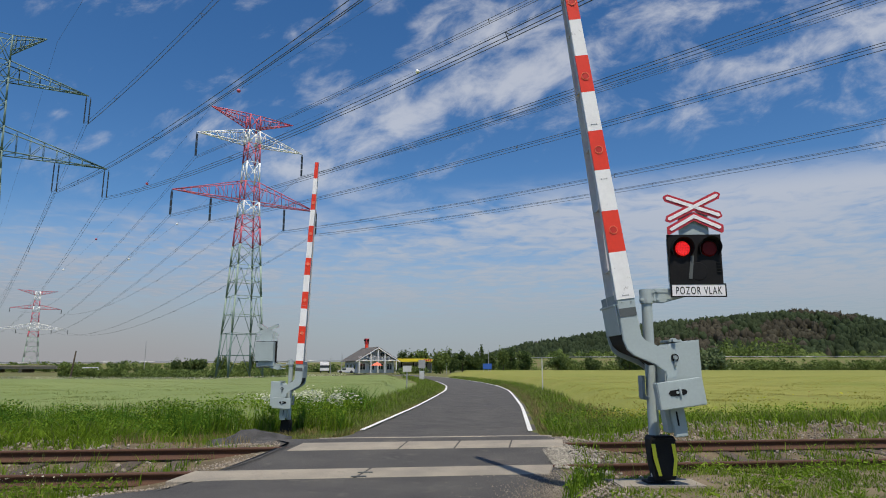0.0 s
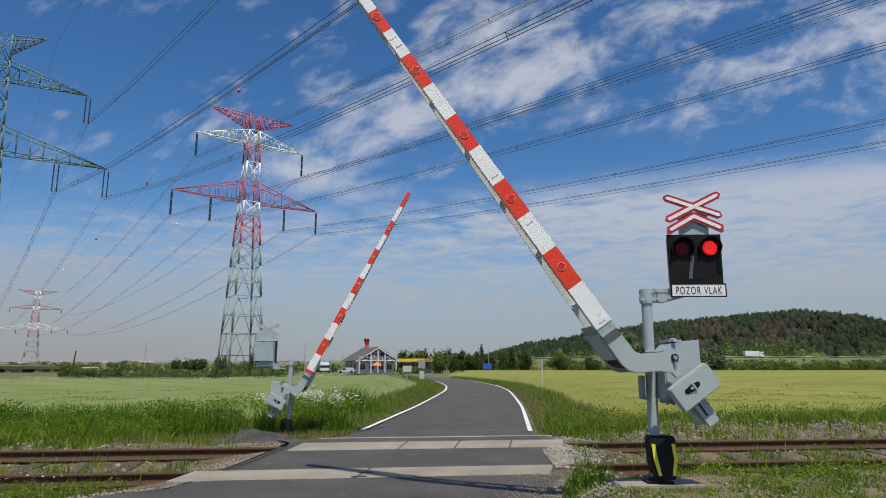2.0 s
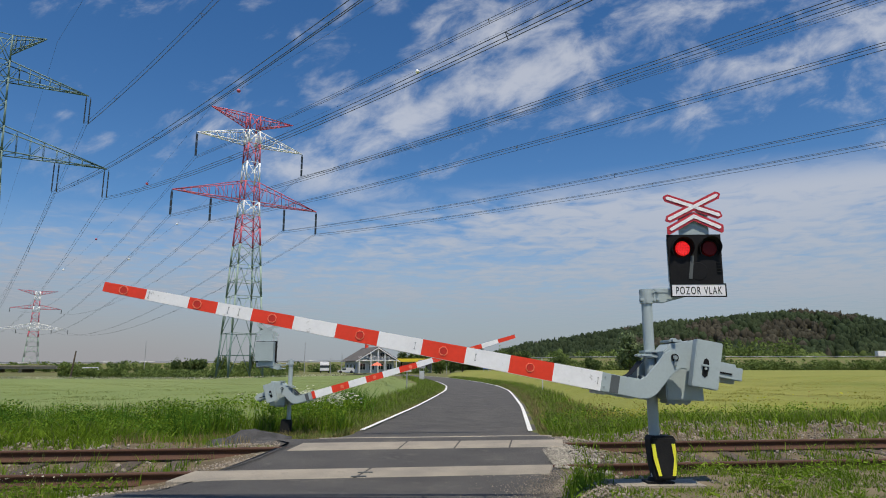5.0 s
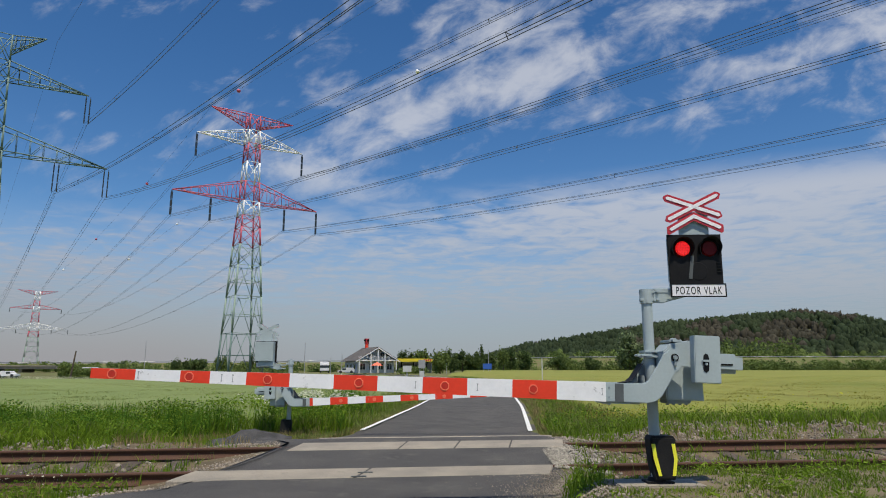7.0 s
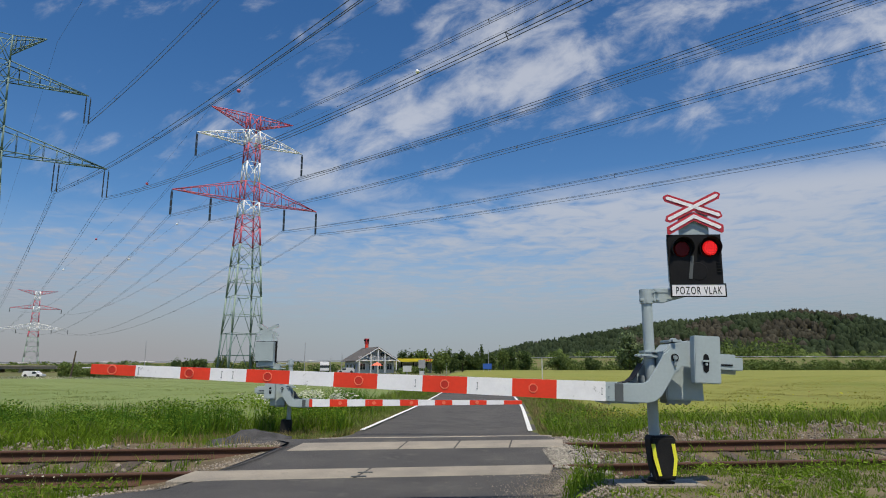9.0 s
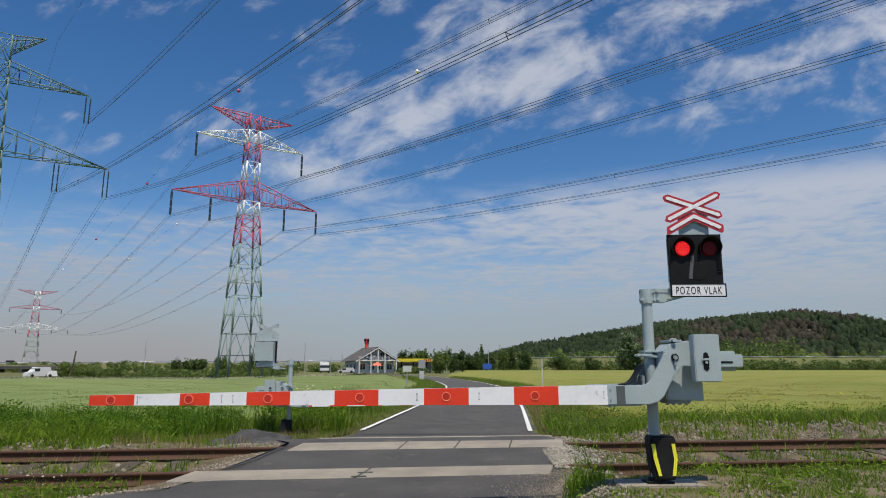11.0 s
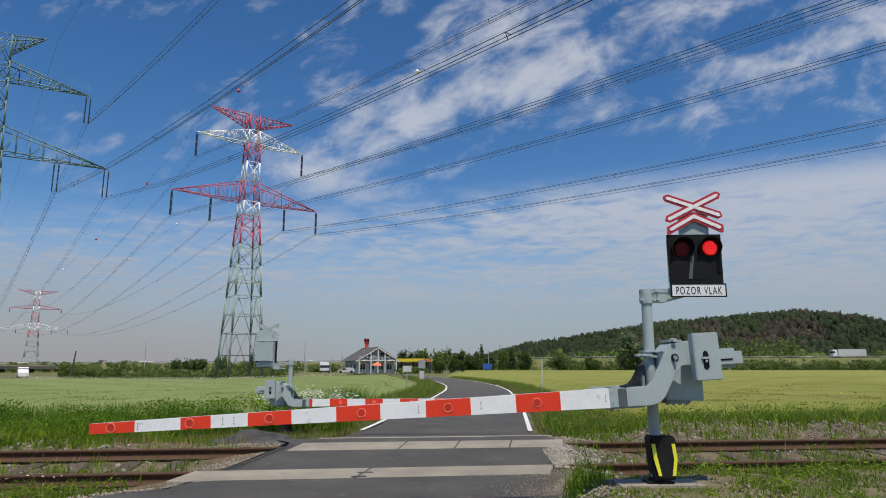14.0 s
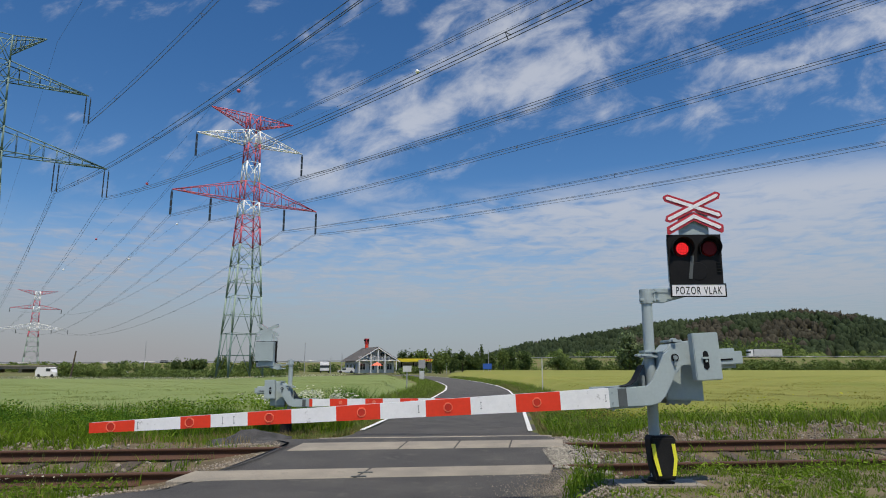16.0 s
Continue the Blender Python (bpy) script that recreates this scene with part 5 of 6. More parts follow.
def pylon(label, at, look_up, gap=0.1, thick=1.0, wide=1.0, low=31.3, high=42.4, drop=4.5, tall=1.0, off=0.0, horn=(8.0, 46.0, 48.4, 48.9)):
    """Lattice pylon 48 m high. look_up: paint of horns, upper arm, lower arm, and of body sections from the top."""
    root = thing("power_pylon", label, "power pylon", at, math.degrees(math.atan2(0.607, 0.794)), group="power pylons")
    zs = [0, 7.5, 14, 19.5, 23.2, 26.4, 28.6, 31.3, 35.0, 38.8, 42.4, 45.0, 47.4]
    zs = [z * tall for z in zs[:-1]] + [horn[2]]
    hw = lambda z: wide * float(np.interp(z / tall, [0, 14, 26.4, 31.3, 47.4], [3.1, 2.35, 1.72, 1.42, 0.95]))
    corners = [(-1, -1), (1, -1), (1, 1), (-1, 1)]
    horns, upper, lower, sections = look_up
    pt = lambda i, z: (corners[i % 4][0] * hw(z), corners[i % 4][1] * hw(z), z)
    for k, (a, b) in enumerate(zip(zs, zs[1:])):
        paint = sections[k]
        legs, braces = [], []
        for i in range(4):
            legs.append((pt(i, a), pt(i, b)))
            braces.append((pt(i, b), pt(i + 1, b)))
            m = (a + b) / 2
            mid = tuple((np.array(pt(i, b)) + np.array(pt(i + 1, b))) / 2)
            if b < 20:
                braces += [(pt(i, a), mid), (pt(i + 1, a), mid), (pt(i, m), tuple((np.array(pt(i, a)) * 0.5 + np.array(mid) * 0.5))), (pt(i + 1, m), tuple((np.array(pt(i + 1, a)) * 0.5 + np.array(mid) * 0.5))), (tuple((np.array(pt(i, a)) + np.array(mid)) / 2), tuple((np.array(pt(i + 1, a)) + np.array(mid)) / 2))]
            else:
                braces += [(pt(i, a), pt(i + 1, b)), (pt(i + 1, a), pt(i, b))]
        for leg in legs:
            bar_part("leg", [leg], thick * (0.26 if a < 26 else 0.2), paint, root)
        tagged(bar_part("brace", braces, 0.095 * thick, paint, root), kind="stuff")

    def crossarm(name, half, z0, z1, ztip, paint, lab):
        segs, fine = [], []
        for s in (-1, 1):
            tip = np.array([s * half * wide + off, 0, ztip])
            for c in (-1, 1):
                b0, b1 = np.array([s * hw(z0), c * hw(z0), z0]), np.array([s * hw(z1), c * hw(z1), z1])
                segs += [(b0, tip), (b1, tip)]
                n = 8
                for i in range(n):
                    p, q = i / n, (i + 1) / n
                    fine.append((b0 + (tip - b0) * p, b1 + (tip - b1) * q if i % 2 == 0 else b1 + (tip - b1) * p))
                    fine.append((b0 + (tip - b0) * q, b1 + (tip - b1) * q))
                    o0 = np.array([s * hw(z0), -c * hw(z0), z0])
                    if c > 0:
                        fine.append((b0 + (tip - b0) * p, o0 + (tip - o0) * q))
                        fine.append((b0 + (tip - b0) * q, o0 + (tip - o0) * q))
        for seg in segs:
            bar_part(name + "_chord", [seg], 0.135 * thick, paint, root, lab)
        tagged(bar_part(name + "_bracing", fine, 0.075 * thick, paint, root), kind="stuff")

    crossarm("lower_crossarm", 13.7, low, low + 3.7, low + 0.2, lower, "long lower crossarm")
    crossarm("upper_crossarm", 10.2, high, high + 2.6, high + 0.3, upper, "upper crossarm")
    crossarm("earth_wire_horn", *horn, horns, "raised earth wire horns")
    for x, z in ((-13.7, low + 0.1), (-7.0, low - 0.1), (7.0, low - 0.1), (13.7, low + 0.1), (-10.2, high + 0.2), (10.2, high + 0.2)):
        x = x * wide + off
        for o in (-gap, gap):
            bm = bmesh.new()
            for i in range(3):
                cyl(bm, (x + o, 0, z - drop * (0.08 + 0.31 * i)), (x + o, 0, z - drop * (0.35 + 0.31 * i)), 0.10, seg=6)
            cyl(bm, (x + o, 0, z), (x + o, 0, z - drop), 0.05, seg=5)
            part("insulator", bm, "insulator", root, "dark insulator string")
    return root


G12 = ["steel_green"] * 12
RW = ["steel_green", "steel_pale", "steel_pale", "steel_pale", "steel_red", "steel_red", "steel_white", "steel_red", "steel_white", "steel_red", "steel_white", "steel_red"]
RW2 = ["steel_pale", "steel_pale", "steel_pale", "steel_red", "steel_white", "steel_white", "steel_red", "steel_red", "steel_white", "steel_red", "steel_white", "steel_white"]
P1, PG, PF = (-36.2, 115.0, -0.7), (-63.4, 87.0, 0.0), (-256.0, 400.0, -0.5)
pylon("green lattice pylon with red and white painted top", P1, ("steel_red", "steel_white", "steel_red", RW), low=32.0, high=43.2, tall=1.02, horn=(8.0, 46.6, 48.9, 49.0))
pylon("dull green lattice power pylon at the field edge", tuple(np.array(PG) - 1.35 * EX), ("steel_green", "steel_green", "steel_green", G12), 0.3, off=1.35, horn=(3.9, 46.6, 49.0, 50.2))
pylon("distant lattice pylon with red and white painted top", PF, ("steel_red", "steel_red", "steel_white", RW2), 0.1, 1.15, 1.35, 24.4, 37.2, 2.6)


def wire(name, p, way, slope, curve, length, radius, label, offs=((0, 0),), n=50):
    """A hanging cable, or a bundle of them with spacers, as square bars."""
    p, d = np.array(p, float), np.array([math.cos(way), math.sin(way), 0.0])
    t = (length * np.linspace(0, 1, n + 1) ** 1.2)[:, None]
    line = p + d * t + np.array([0, 0, 1.0]) * (slope * t + curve * t * t)
    side = np.cross(d, (0, 0, 1))
    segs = []
    for a, b in offs:
        l2 = line + side * a + np.array([0, 0, b])
        segs += list(zip(l2[:-1], l2[1:]))
    if len(offs) > 1:
        for i in range(6, n, 8):
            segs += [(line[i] + side * a + np.array([0, 0, b]), line[i] + side * c + np.array([0, 0, d2])) for (a, b), (c, d2) in zip(offs, offs[1:])]
    V, F = beams(segs, 2 * radius)
    ob = new(name, mesh_of(name, V, F, "wire"))
    tagged(ob, label, "power line", group="power line conductors")
    return line


SPAN = 358.5
BACK = math.atan2(0.794, -0.607)
BUNDLE = ((-0.2, 0), (0.2, 0), (0, -0.35))
cables = {}
for nm, P, way, slope, curve in (("a", P1, -0.853, -0.101, 0.00029), ("g", PG, -0.8626, -0.15, 0.00064)):
    P = np.array(P)
    for s, z in ((-13.7, 26.9), (-7.0, 26.7), (7.0, 26.7), (13.7, 26.9), (-10.2, 38.1), (10.2, 38.1)):
        if nm == "g":
            slope = {10.2: -0.1115, 7.0: -0.1446}.get(s, -0.1583)
        base = P + EX * s + np.array([0, 0, z + (0.75 if nm == "a" else 0.0)])
        if not (nm == "g" and s < 0):
            cables[nm, s] = wire("conductor", base, way, slope, curve, 340 if nm == "a" else 230, 0.016, "dark bundled power line conductors", BUNDLE)
        wire("conductor", base, BACK, -0.1155, 0.000296, SPAN, 0.015, "dark power line conductors running to the distance", BUNDLE[:2])
    for s in (-8.0, 8.0):
        base = P + EX * (s if nm == "a" else s * 0.655) + np.array([0, 0, 49.0 if nm == "a" else 50.2])
        cables[nm, s] = wire("earth_wire", base, way, slope * 0.8, curve * 0.8, 340, 0.012, "thin earth wire above the power line")
        wire("earth_wire", base, BACK, -0.085, 0.000237, SPAN, 0.012, "thin earth wire above the power line")

# warning balls on the earth wires
for s, way, slope, curve, run, paint in ((-8, -0.853, -0.0808, 0.000232, 12.0, "steel_red"), (8, -0.853, -0.0808, 0.000232, 39.5, "steel_white"), (-8, BACK, -0.085, 0.000237, 47.6, "steel_red"), (-8, BACK, -0.085, 0.000237, 113.9, "steel_red"), (-8, BACK, -0.085, 0.000237, 188, "steel_white"), (8, BACK, -0.085, 0.000237, 81.0, "steel_white"), (8, BACK, -0.085, 0.000237, 144.7, "steel_white")):
    p = np.array(P1) + EX * s + np.array([math.cos(way) * run, math.sin(way) * run, 48.8 + slope * run + curve * run * run])
    bm = bmesh.new()
    bmesh.ops.create_uvsphere(bm, u_segments=16, v_segments=10, radius=0.34)
    bmesh.ops.scale(bm, vec=(1, 1, 0.92), verts=bm.verts)
    cyl(bm, (-0.4, 0, 0), (0.4, 0, 0), 0.05, seg=8)
    ball = part("marker_ball", bm, paint, None, smooth=True)
    ball.matrix_basis = pose(*p)
    tagged(ball, "red warning ball on the earth wire" if paint == "steel_red" else "white warning ball on the earth wire", "marker ball", group="marker balls")


# ---- distance: motorway bank, hill, trees ----
def bank_z(x):
    return np.interp(x, [-400, -240, -60, 20, 60, 210, 420], [2.0, 2.2, 3.0, 4.0, 4.9, 5.2, 5.2])


bx = np.linspace(-420, 720, 60)
V = []
for x in bx:
    z = float(bank_z(x))
    V += [(x, 282, -1.4), (x, 295, z), (x, 312, z), (x, 326, -1.4)]
i = (np.arange(3)[None] + 4 * np.arange(len(bx) - 1)[:, None]).ravel()
bank = new("motorway_bank", mesh_of("motorway_bank", V, np.stack([i, i + 1, i + 5, i + 4], 1), "ground"))
tagged(bank, "grassy motorway embankment with a guard rail", "embankment", kind="structure")
segs = []
for a, b in zip(bx, bx[1:]):
    segs.append(((a, 295.6, float(bank_z(a)) + 0.55), (b, 295.6, float(bank_z(b)) + 0.55)))
guard = bar_part("guard_rail", segs, 0.34, "galv", bank, "pale steel guard rail")
tagged(guard, kind="stuff")
posts = [((x, 295.9, float(bank_z(x)) - 0.1), (x, 295.9, float(bank_z(x)) + 0.6)) for x in np.arange(-400, 700, 4.0)]
tagged(bar_part("guard_posts", posts, 0.12, "galv", bank), kind="stuff")

# bridge at the far end of the bank
bridge = thing("road_bridge", "low grey concrete motorway bridge on piers", "bridge", (0, 0, 0), kind="structure")
bm = bmesh.new()
box(bm, -260, -151, 252, 262, 0.2, 1.3, 0.1)
part("deck", bm, "concrete", bridge)
bm = bmesh.new()
box(bm, -260, -151, 251.6, 251.9, 1.25, 1.6)
part("parapet", bm, "concrete", bridge)
for k in range(6):
    bm = bmesh.new()
    box(bm, -226 + 12 * k, -224.8 + 12 * k, 253, 261, -2.2, 0.2, 0.05)
    part("pier", bm, "concrete", bridge)

# wooded hill
def hill_z(x, y):
    ridge = np.interp(x, [30, 50, 85, 125, 183, 218, 270, 316, 362, 402, 460, 560, 700, 900], [0, 6, 16, 22, 31, 37.5, 42, 46, 50, 47, 34, 26, 15, 0])
    return -1.0 + ridge * np.exp(-((y - 660) / 130.0) ** 2)


hx, hy = np.linspace(20, 900, 70), np.linspace(420, 900, 40)
hill = sheet("hill", hx, hy, hill_z, "ground")
tagged(hill, "wooded hill behind the motorway", "hill", kind="structure")


def crowns(x, y, z, h, w, k, conical):
    """Points and sizes of leaf clumps that make ragged crowns."""
    n = len(x)
    t = rng.random((n, k)) ** 0.8
    r = w[:, None] * np.where(conical[:, None], (1.05 - t), np.sqrt(np.clip(1 - (1.7 * t - 0.75) ** 2, 0.05, 1))) * np.sqrt(rng.random((n, k)))
    a = rng.uniform(0, 2 * np.pi, (n, k))
    return (x[:, None] + r * np.cos(a)).ravel(), (y[:, None] + r * np.sin(a)).ravel(), (z[:, None] + h[:, None] * (0.12 + 0.88 * t)).ravel(), (np.repeat(w, k) * rng.uniform(0.3, 0.62, n * k))


n = 5200
x, y = rng.uniform(30, 640, n), 470 + 230 * rng.random(n) ** 0.9
z = hill_z(x, y)
ok = z > 1.5
x, y, z = x[ok], y[ok], z[ok]
dead = (patchy(x, y * 0.5, 30, -0.02, 11.0) & (x / y > 0.38) & (x / y < 0.60) & (z > 5) & (z < 36)) | (patchy(x, y * 0.5, 42, 0.22, 11.0) & (z > 10))
con = rng.random(len(x)) < 0.28
h, w = rng.uniform(7, 12.5, len(x)), rng.uniform(2.8, 5.0, len(x))
def lumps(name, x, y, z, h, w, conical, material, label, category):
    """Uneven rounded crowns, many in one mesh."""
    bm = bmesh.new()
    bmesh.ops.create_icosphere(bm, subdivisions=2, radius=1)
    base = np.array([v.co[:] for v in bm.verts])
    tris = np.array([[v.index for v in f.verts] for f in bm.faces])
    bm.free()
    n, k = len(x), len(base)
    up = (base[:, 2] + 1) / 2
    taper = np.where(conical[:, None], 1.15 - 0.95 * up[None], 1.0)
    r = taper * rng.uniform(0.72, 1.22, (n, k))
    V = np.stack([x[:, None] + w[:, None] * base[None, :, 0] * r, y[:, None] + w[:, None] * base[None, :, 1] * r, z[:, None] + h[:, None] * up[None] * rng.uniform(0.88, 1.06, (n, k))], 2)
    F = (tris[None] + k * np.arange(n)[:, None, None]).reshape(-1, 3)
    ob = new(name, mesh_of(name, V.reshape(-1, 3), F, material))
    return tagged(ob, label, category, kind="stuff")


for sel, m, lab in ((~dead, "forest", "dark green mixed forest covering the hill"), (dead, "forest_brown", "brownish dead spruce among the hill forest")):
    lumps("forest", x[sel], y[sel], z[sel] - 1, h[sel], w[sel] * 0.85, con[sel], m, lab, "forest")
    cx_, cy_, cz_, s_ = crowns(x[sel], y[sel], z[sel] - 1, h[sel] * 1.04, w[sel] * 1.1, 14, con[sel])
    leaves("forest", cx_, cy_, cz_, s_ * 0.42, m, lab + ", loose outer sprays", "forest", flat=1.3)
# lighter broadleaf trees along the foot of the hill
n = 190
x = np.concatenate([rng.uniform(205, 275, 120), rng.uniform(60, 400, 70)])
y = rng.uniform(455, 490, n)
h, w = rng.uniform(8, 15, n), rng.uniform(3.5, 6.0, n)
lumps("forest_edge", x, y, np.full(n, -1.5), h, w * 0.85, np.zeros(n, bool), "leaf", "lighter green broadleaf trees at the foot of the hill", "trees")
cx_, cy_, cz_, s_ = crowns(x, y, np.full(n, -1.5), h * 1.03, w * 1.05, 30, np.zeros(n, bool))
leaves("forest_edge", cx_, cy_, cz_, s_ * 0.35, "leaf", "loose leafy sprays at the foot of the hill", "trees", flat=1.2)

# bushes along the foot of the bank
n = 1500
x = np.where(rng.random(n) < 0.68, rng.uniform(0, 330, n), rng.uniform(-330, 0, n))
y = rng.uniform(262, 281, n)
ok = patchy(x, y, 16, -0.28, 12.0)
x, y = x[ok], y[ok]
h, w = rng.uniform(2.0, 5.6, len(x)) * np.where(x > 0, 1, 0.85) * np.where(np.abs(x + 30) < 26, 0.75, 1), rng.uniform(1.2, 2.8, len(x))
cx_, cy_, cz_, s_ = crowns(x, y, np.full(len(x), -1.3), h, w, 60, np.zeros(len(x), bool))
leaves("bushes", cx_, cy_, cz_, s_ * 0.55, "leaf", "green bushes along the motorway bank", "bushes", flat=1.0)
n = 260
x, y = rng.uniform(20, 330, n), rng.uniform(318, 345, n)
h, w = rng.uniform(6, 11, n) * np.where(np.abs(x / y - 0.49) < 0.075, 1.5, 0.95), rng.uniform(2.5, 4.5, n)
ok = patchy(x, y, 30, -0.15, 14.0)
cx_, cy_, cz_, s_ = crowns(x[ok], y[ok], np.full(ok.sum(), -1.0), h[ok], w[ok], 60, np.zeros(ok.sum(), bool))
leaves("bushes", cx_, cy_, cz_, s_ * 0.6, "leaf", "green trees behind the motorway", "bushes", flat=1.0)
# flower edge beyond the barley
n = 9000
x = rng.uniform(-90, -14, n)
y = 89 - 0.15 * x + rng.uniform(0, 3, n)
leaves("white_flowers", x, y, land(x, y) + rng.uniform(0.45, 0.8, n), rng.uniform(0.03, 0.06, n), "flower", "white flowering strip along the barley field", "flowers", flat=0.4)
n = 420
x = rng.uniform(-88, -4, n)
y = 150 + rng.uniform(-12, 14, n)
ok = patchy(x, y, 9, -0.15, 15.0) & (np.abs(x + 23) > 13)
x, y = x[ok], y[ok]
cx_, cy_, cz_, s_ = crowns(x, y, land(x, y) - 0.2, rng.uniform(0.7, 2.0, len(x)), rng.uniform(0.9, 2.0, len(x)), 80, np.zeros(len(x), bool))
leaves("bushes", cx_, cy_, cz_, s_ * 0.45, "leaf", "green bushes beyond the barley field", "bushes", flat=1.0)


n = 230
x = rng.uniform(-77.5, -46, n)
y = rng.uniform(131, 134.5, n)
cx_, cy_, cz_, s_ = crowns(x, y, land(x, y) - 0.3, rng.uniform(0.5, 1.35, n) * np.where(x < -66, 1.75, 1.0), rng.uniform(0.8, 1.4, n), 110, np.zeros(n, bool))
leaves("hedge", cx_, cy_, cz_, s_ * 0.55, "leaf", "rough green hedge along the slip road", "hedge", flat=1.0)


def tree(label, x, y, height, width, material="leaf", poplar=False, clumps=1500, base=None):
    z = float(land(x, y)) - 0.2 if base is None else base
    root = thing("tree", label, "tree", (x, y, z))
    bm = bmesh.new()
    cyl(bm, (0, 0, 0), (0.1, 0.05, height * 0.55), height * 0.03, height * 0.014, 8)
    for k in range(5):
        a = k * 1.3 + x
        cyl(bm, (0.05, 0, height * (0.25 + 0.06 * k)), (math.cos(a) * width * 0.3, math.sin(a) * width * 0.3, height * (0.5 + 0.07 * k)), height * 0.012, height * 0.004, 6)
    part("trunk", bm, "bark", root)
    cl = rng.normal(size=(14, 3))
    cl /= np.linalg.norm(cl, axis=1, keepdims=True)
    cl *= (0.35 + 0.5 * rng.random((14, 1)))
    pick = rng.integers(0, 14, clumps)
    p = cl[pick] + rng.normal(0, 0.2, (clumps, 3))
    s = width * (0.075 if not poplar else 0.16) * rng.uniform(0.6, 1.4, clumps)
    leaves("crown", p[:, 0] * width / 2, p[:, 1] * width / 2, height * (0.50 + 0.48 * p[:, 2]), s, material, "", "", flat=1.0, parent=root)
    return root


TREES = [(-73.5, 178, 6.8, 3.0, "leaf_dark"), (-70.0, 180, 6.6, 7.5, "leaf_dark"), (-60.3, 176, 6.8, 4.5, "leaf"), (-54.0, 182, 7.7, 2.4, "leaf_dark"), (-25.5, 186, 6.2, 2.4, "leaf_dark"), (-22.8, 186, 6.5, 2.6, "leaf_dark"),
         (-12.4, 195, 8.5, 4.2, "leaf_dark"), (-9.4, 196, 8.3, 3.5, "leaf_dark"), (-6.2, 190, 7.9, 6.5, "leaf"), (-0.7, 150, 7.3, 4.0, "leaf"), (2.0, 176, 7.8, 3.6, "leaf_dark"), (5.6, 188, 8.0, 5.0, "leaf_dark"), (9.0, 188, 7.4, 4.6, "leaf_dark"), (15.2, 210, 9.0, 4.5, "leaf_dark"), (19.2, 206, 9.4, 4.0, "leaf"), (22.4, 214, 9.9, 5.0, "leaf_dark"), (27.0, 216, 8.8, 5.0, "leaf_dark"),
         (33.8, 190, 5.6, 5.4, "leaf_dark"), (46.5, 200, 5.4, 5.0, "leaf_dark"), (56.5, 196, 11.5, 8.0, "leaf_pale"), (59.0, 197, 6.9, 7.0, "leaf"), (81.5, 196, 9.0, 8.6, "leaf_pale"), (38.5, 205, 7.0, 5.0, "leaf")]
for x, y, h, w, m in TREES:
    h, w = (h * 0.78, w * 0.9) if x < -50 else (h * 0.84, w * 1.05) if h < 11 else (h, w)
    tree("silvery green bushy tree at the field edge" if m == "leaf_pale" else "green broadleaf tree with a ragged crown", x, y, h, w, m)
tree("broad green bush beside the bridge", -76.3, 132.0, 3.3, 4.2, "leaf")
tree("slender dark green poplar tree", 11.9, 200, 9.0, 1.5, "leaf_dark", poplar=True, clumps=1100)


# ---- inn, filling station, signs, poles ----
def window(parent, x, z, w, h, y):
    bm = bmesh.new()
    box(bm, x - w / 2, x + w / 2, y - 0.02, y + 0.06, z, z + h)
    win = part("window", bm, "glass", parent)
    bm = bmesh.new()
    for a, b, c, d in ((-w / 2, w / 2, 0, 0.09), (-w / 2, w / 2, h - 0.09, h), (-w / 2, -w / 2 + 0.09, 0.09, h - 0.09), (w / 2 - 0.09, w / 2, 0.09, h - 0.09), (-0.04, 0.04, 0.09, h - 0.09)):
        box(bm, x + a, x + b, y - 0.07, y - 0.021, z + c, z + d)
    part("window_frame", bm, "car_white", win)


inn = thing("inn", "two-storey inn with grey gable roof and white balcony frame", "house", (-17.4, 168, -0.5), 24)
bm = bmesh.new()
box(bm, -5.0, 5.0, 0, 12, 0, 3.4)
part("wall", bm, "plaster", inn, "pale grey lower wall")
bm = bmesh.new()
outline(bm, [(-4.9, 3.4), (4.9, 3.4), (0, 6.4)], 0.05, 11.9)
part("gable_wall", bm, "plaster", inn, "pale upper gable")
for s in (-1, 1):
    bm = bmesh.new()
    outline(bm, [(0, 6.75), (s * 6.0, 3.15), (s * 6.0, 2.98), (0, 6.55)], -1.7, 12.6)
    part("roof_slope", bm, "roof", inn, "grey tiled roof slope")
    bm = bmesh.new()
    outline(bm, [(0, 6.56), (s * 6.0, 2.99), (s * 6.0, 2.75), (0, 6.3)], -1.78, -1.55)
    part("bargeboard", bm, "car_white", inn)
bm = bmesh.new()
box(bm, -5.2, 5.2, -1.6, 0, 3.1, 3.32)
balcony = part("balcony", bm, "car_white", inn, "white balcony deck")
bm = bmesh.new()
box(bm, -5.2, 5.2, -1.6, -1.5, 4.05, 4.15)
for k in range(27):
    box(bm, -5.1 + 0.39 * k, -5.05 + 0.39 * k, -1.58, -1.53, 3.32, 4.05)
part("railing", bm, "car_white", balcony)
for x, z1 in ((-5.0, 3.15), (-1.9, 5.4), (0.0, 6.3), (1.9, 5.4), (5.0, 3.15)):
    bm = bmesh.new()
    box(bm, x - 0.12, x + 0.12, -1.62, -1.42, 0, z1)
    part("column", bm, "car_white", inn)
for x in (-3.6, -1.2, 1.2, 3.6):
    window(inn, x, 0.8, 1.5, 1.7, -0.03)
for x in (-1.6, 1.6):
    window(inn, x, 3.7, 1.3, 1.6, 0.02)
for k in range(3):
    bm = bmesh.new()
    box(bm, -5.06, -4.98, 2 + 3.4 * k, 3.4 + 3.4 * k, 1.0, 2.2)
    part("window", bm, "glass", inn)

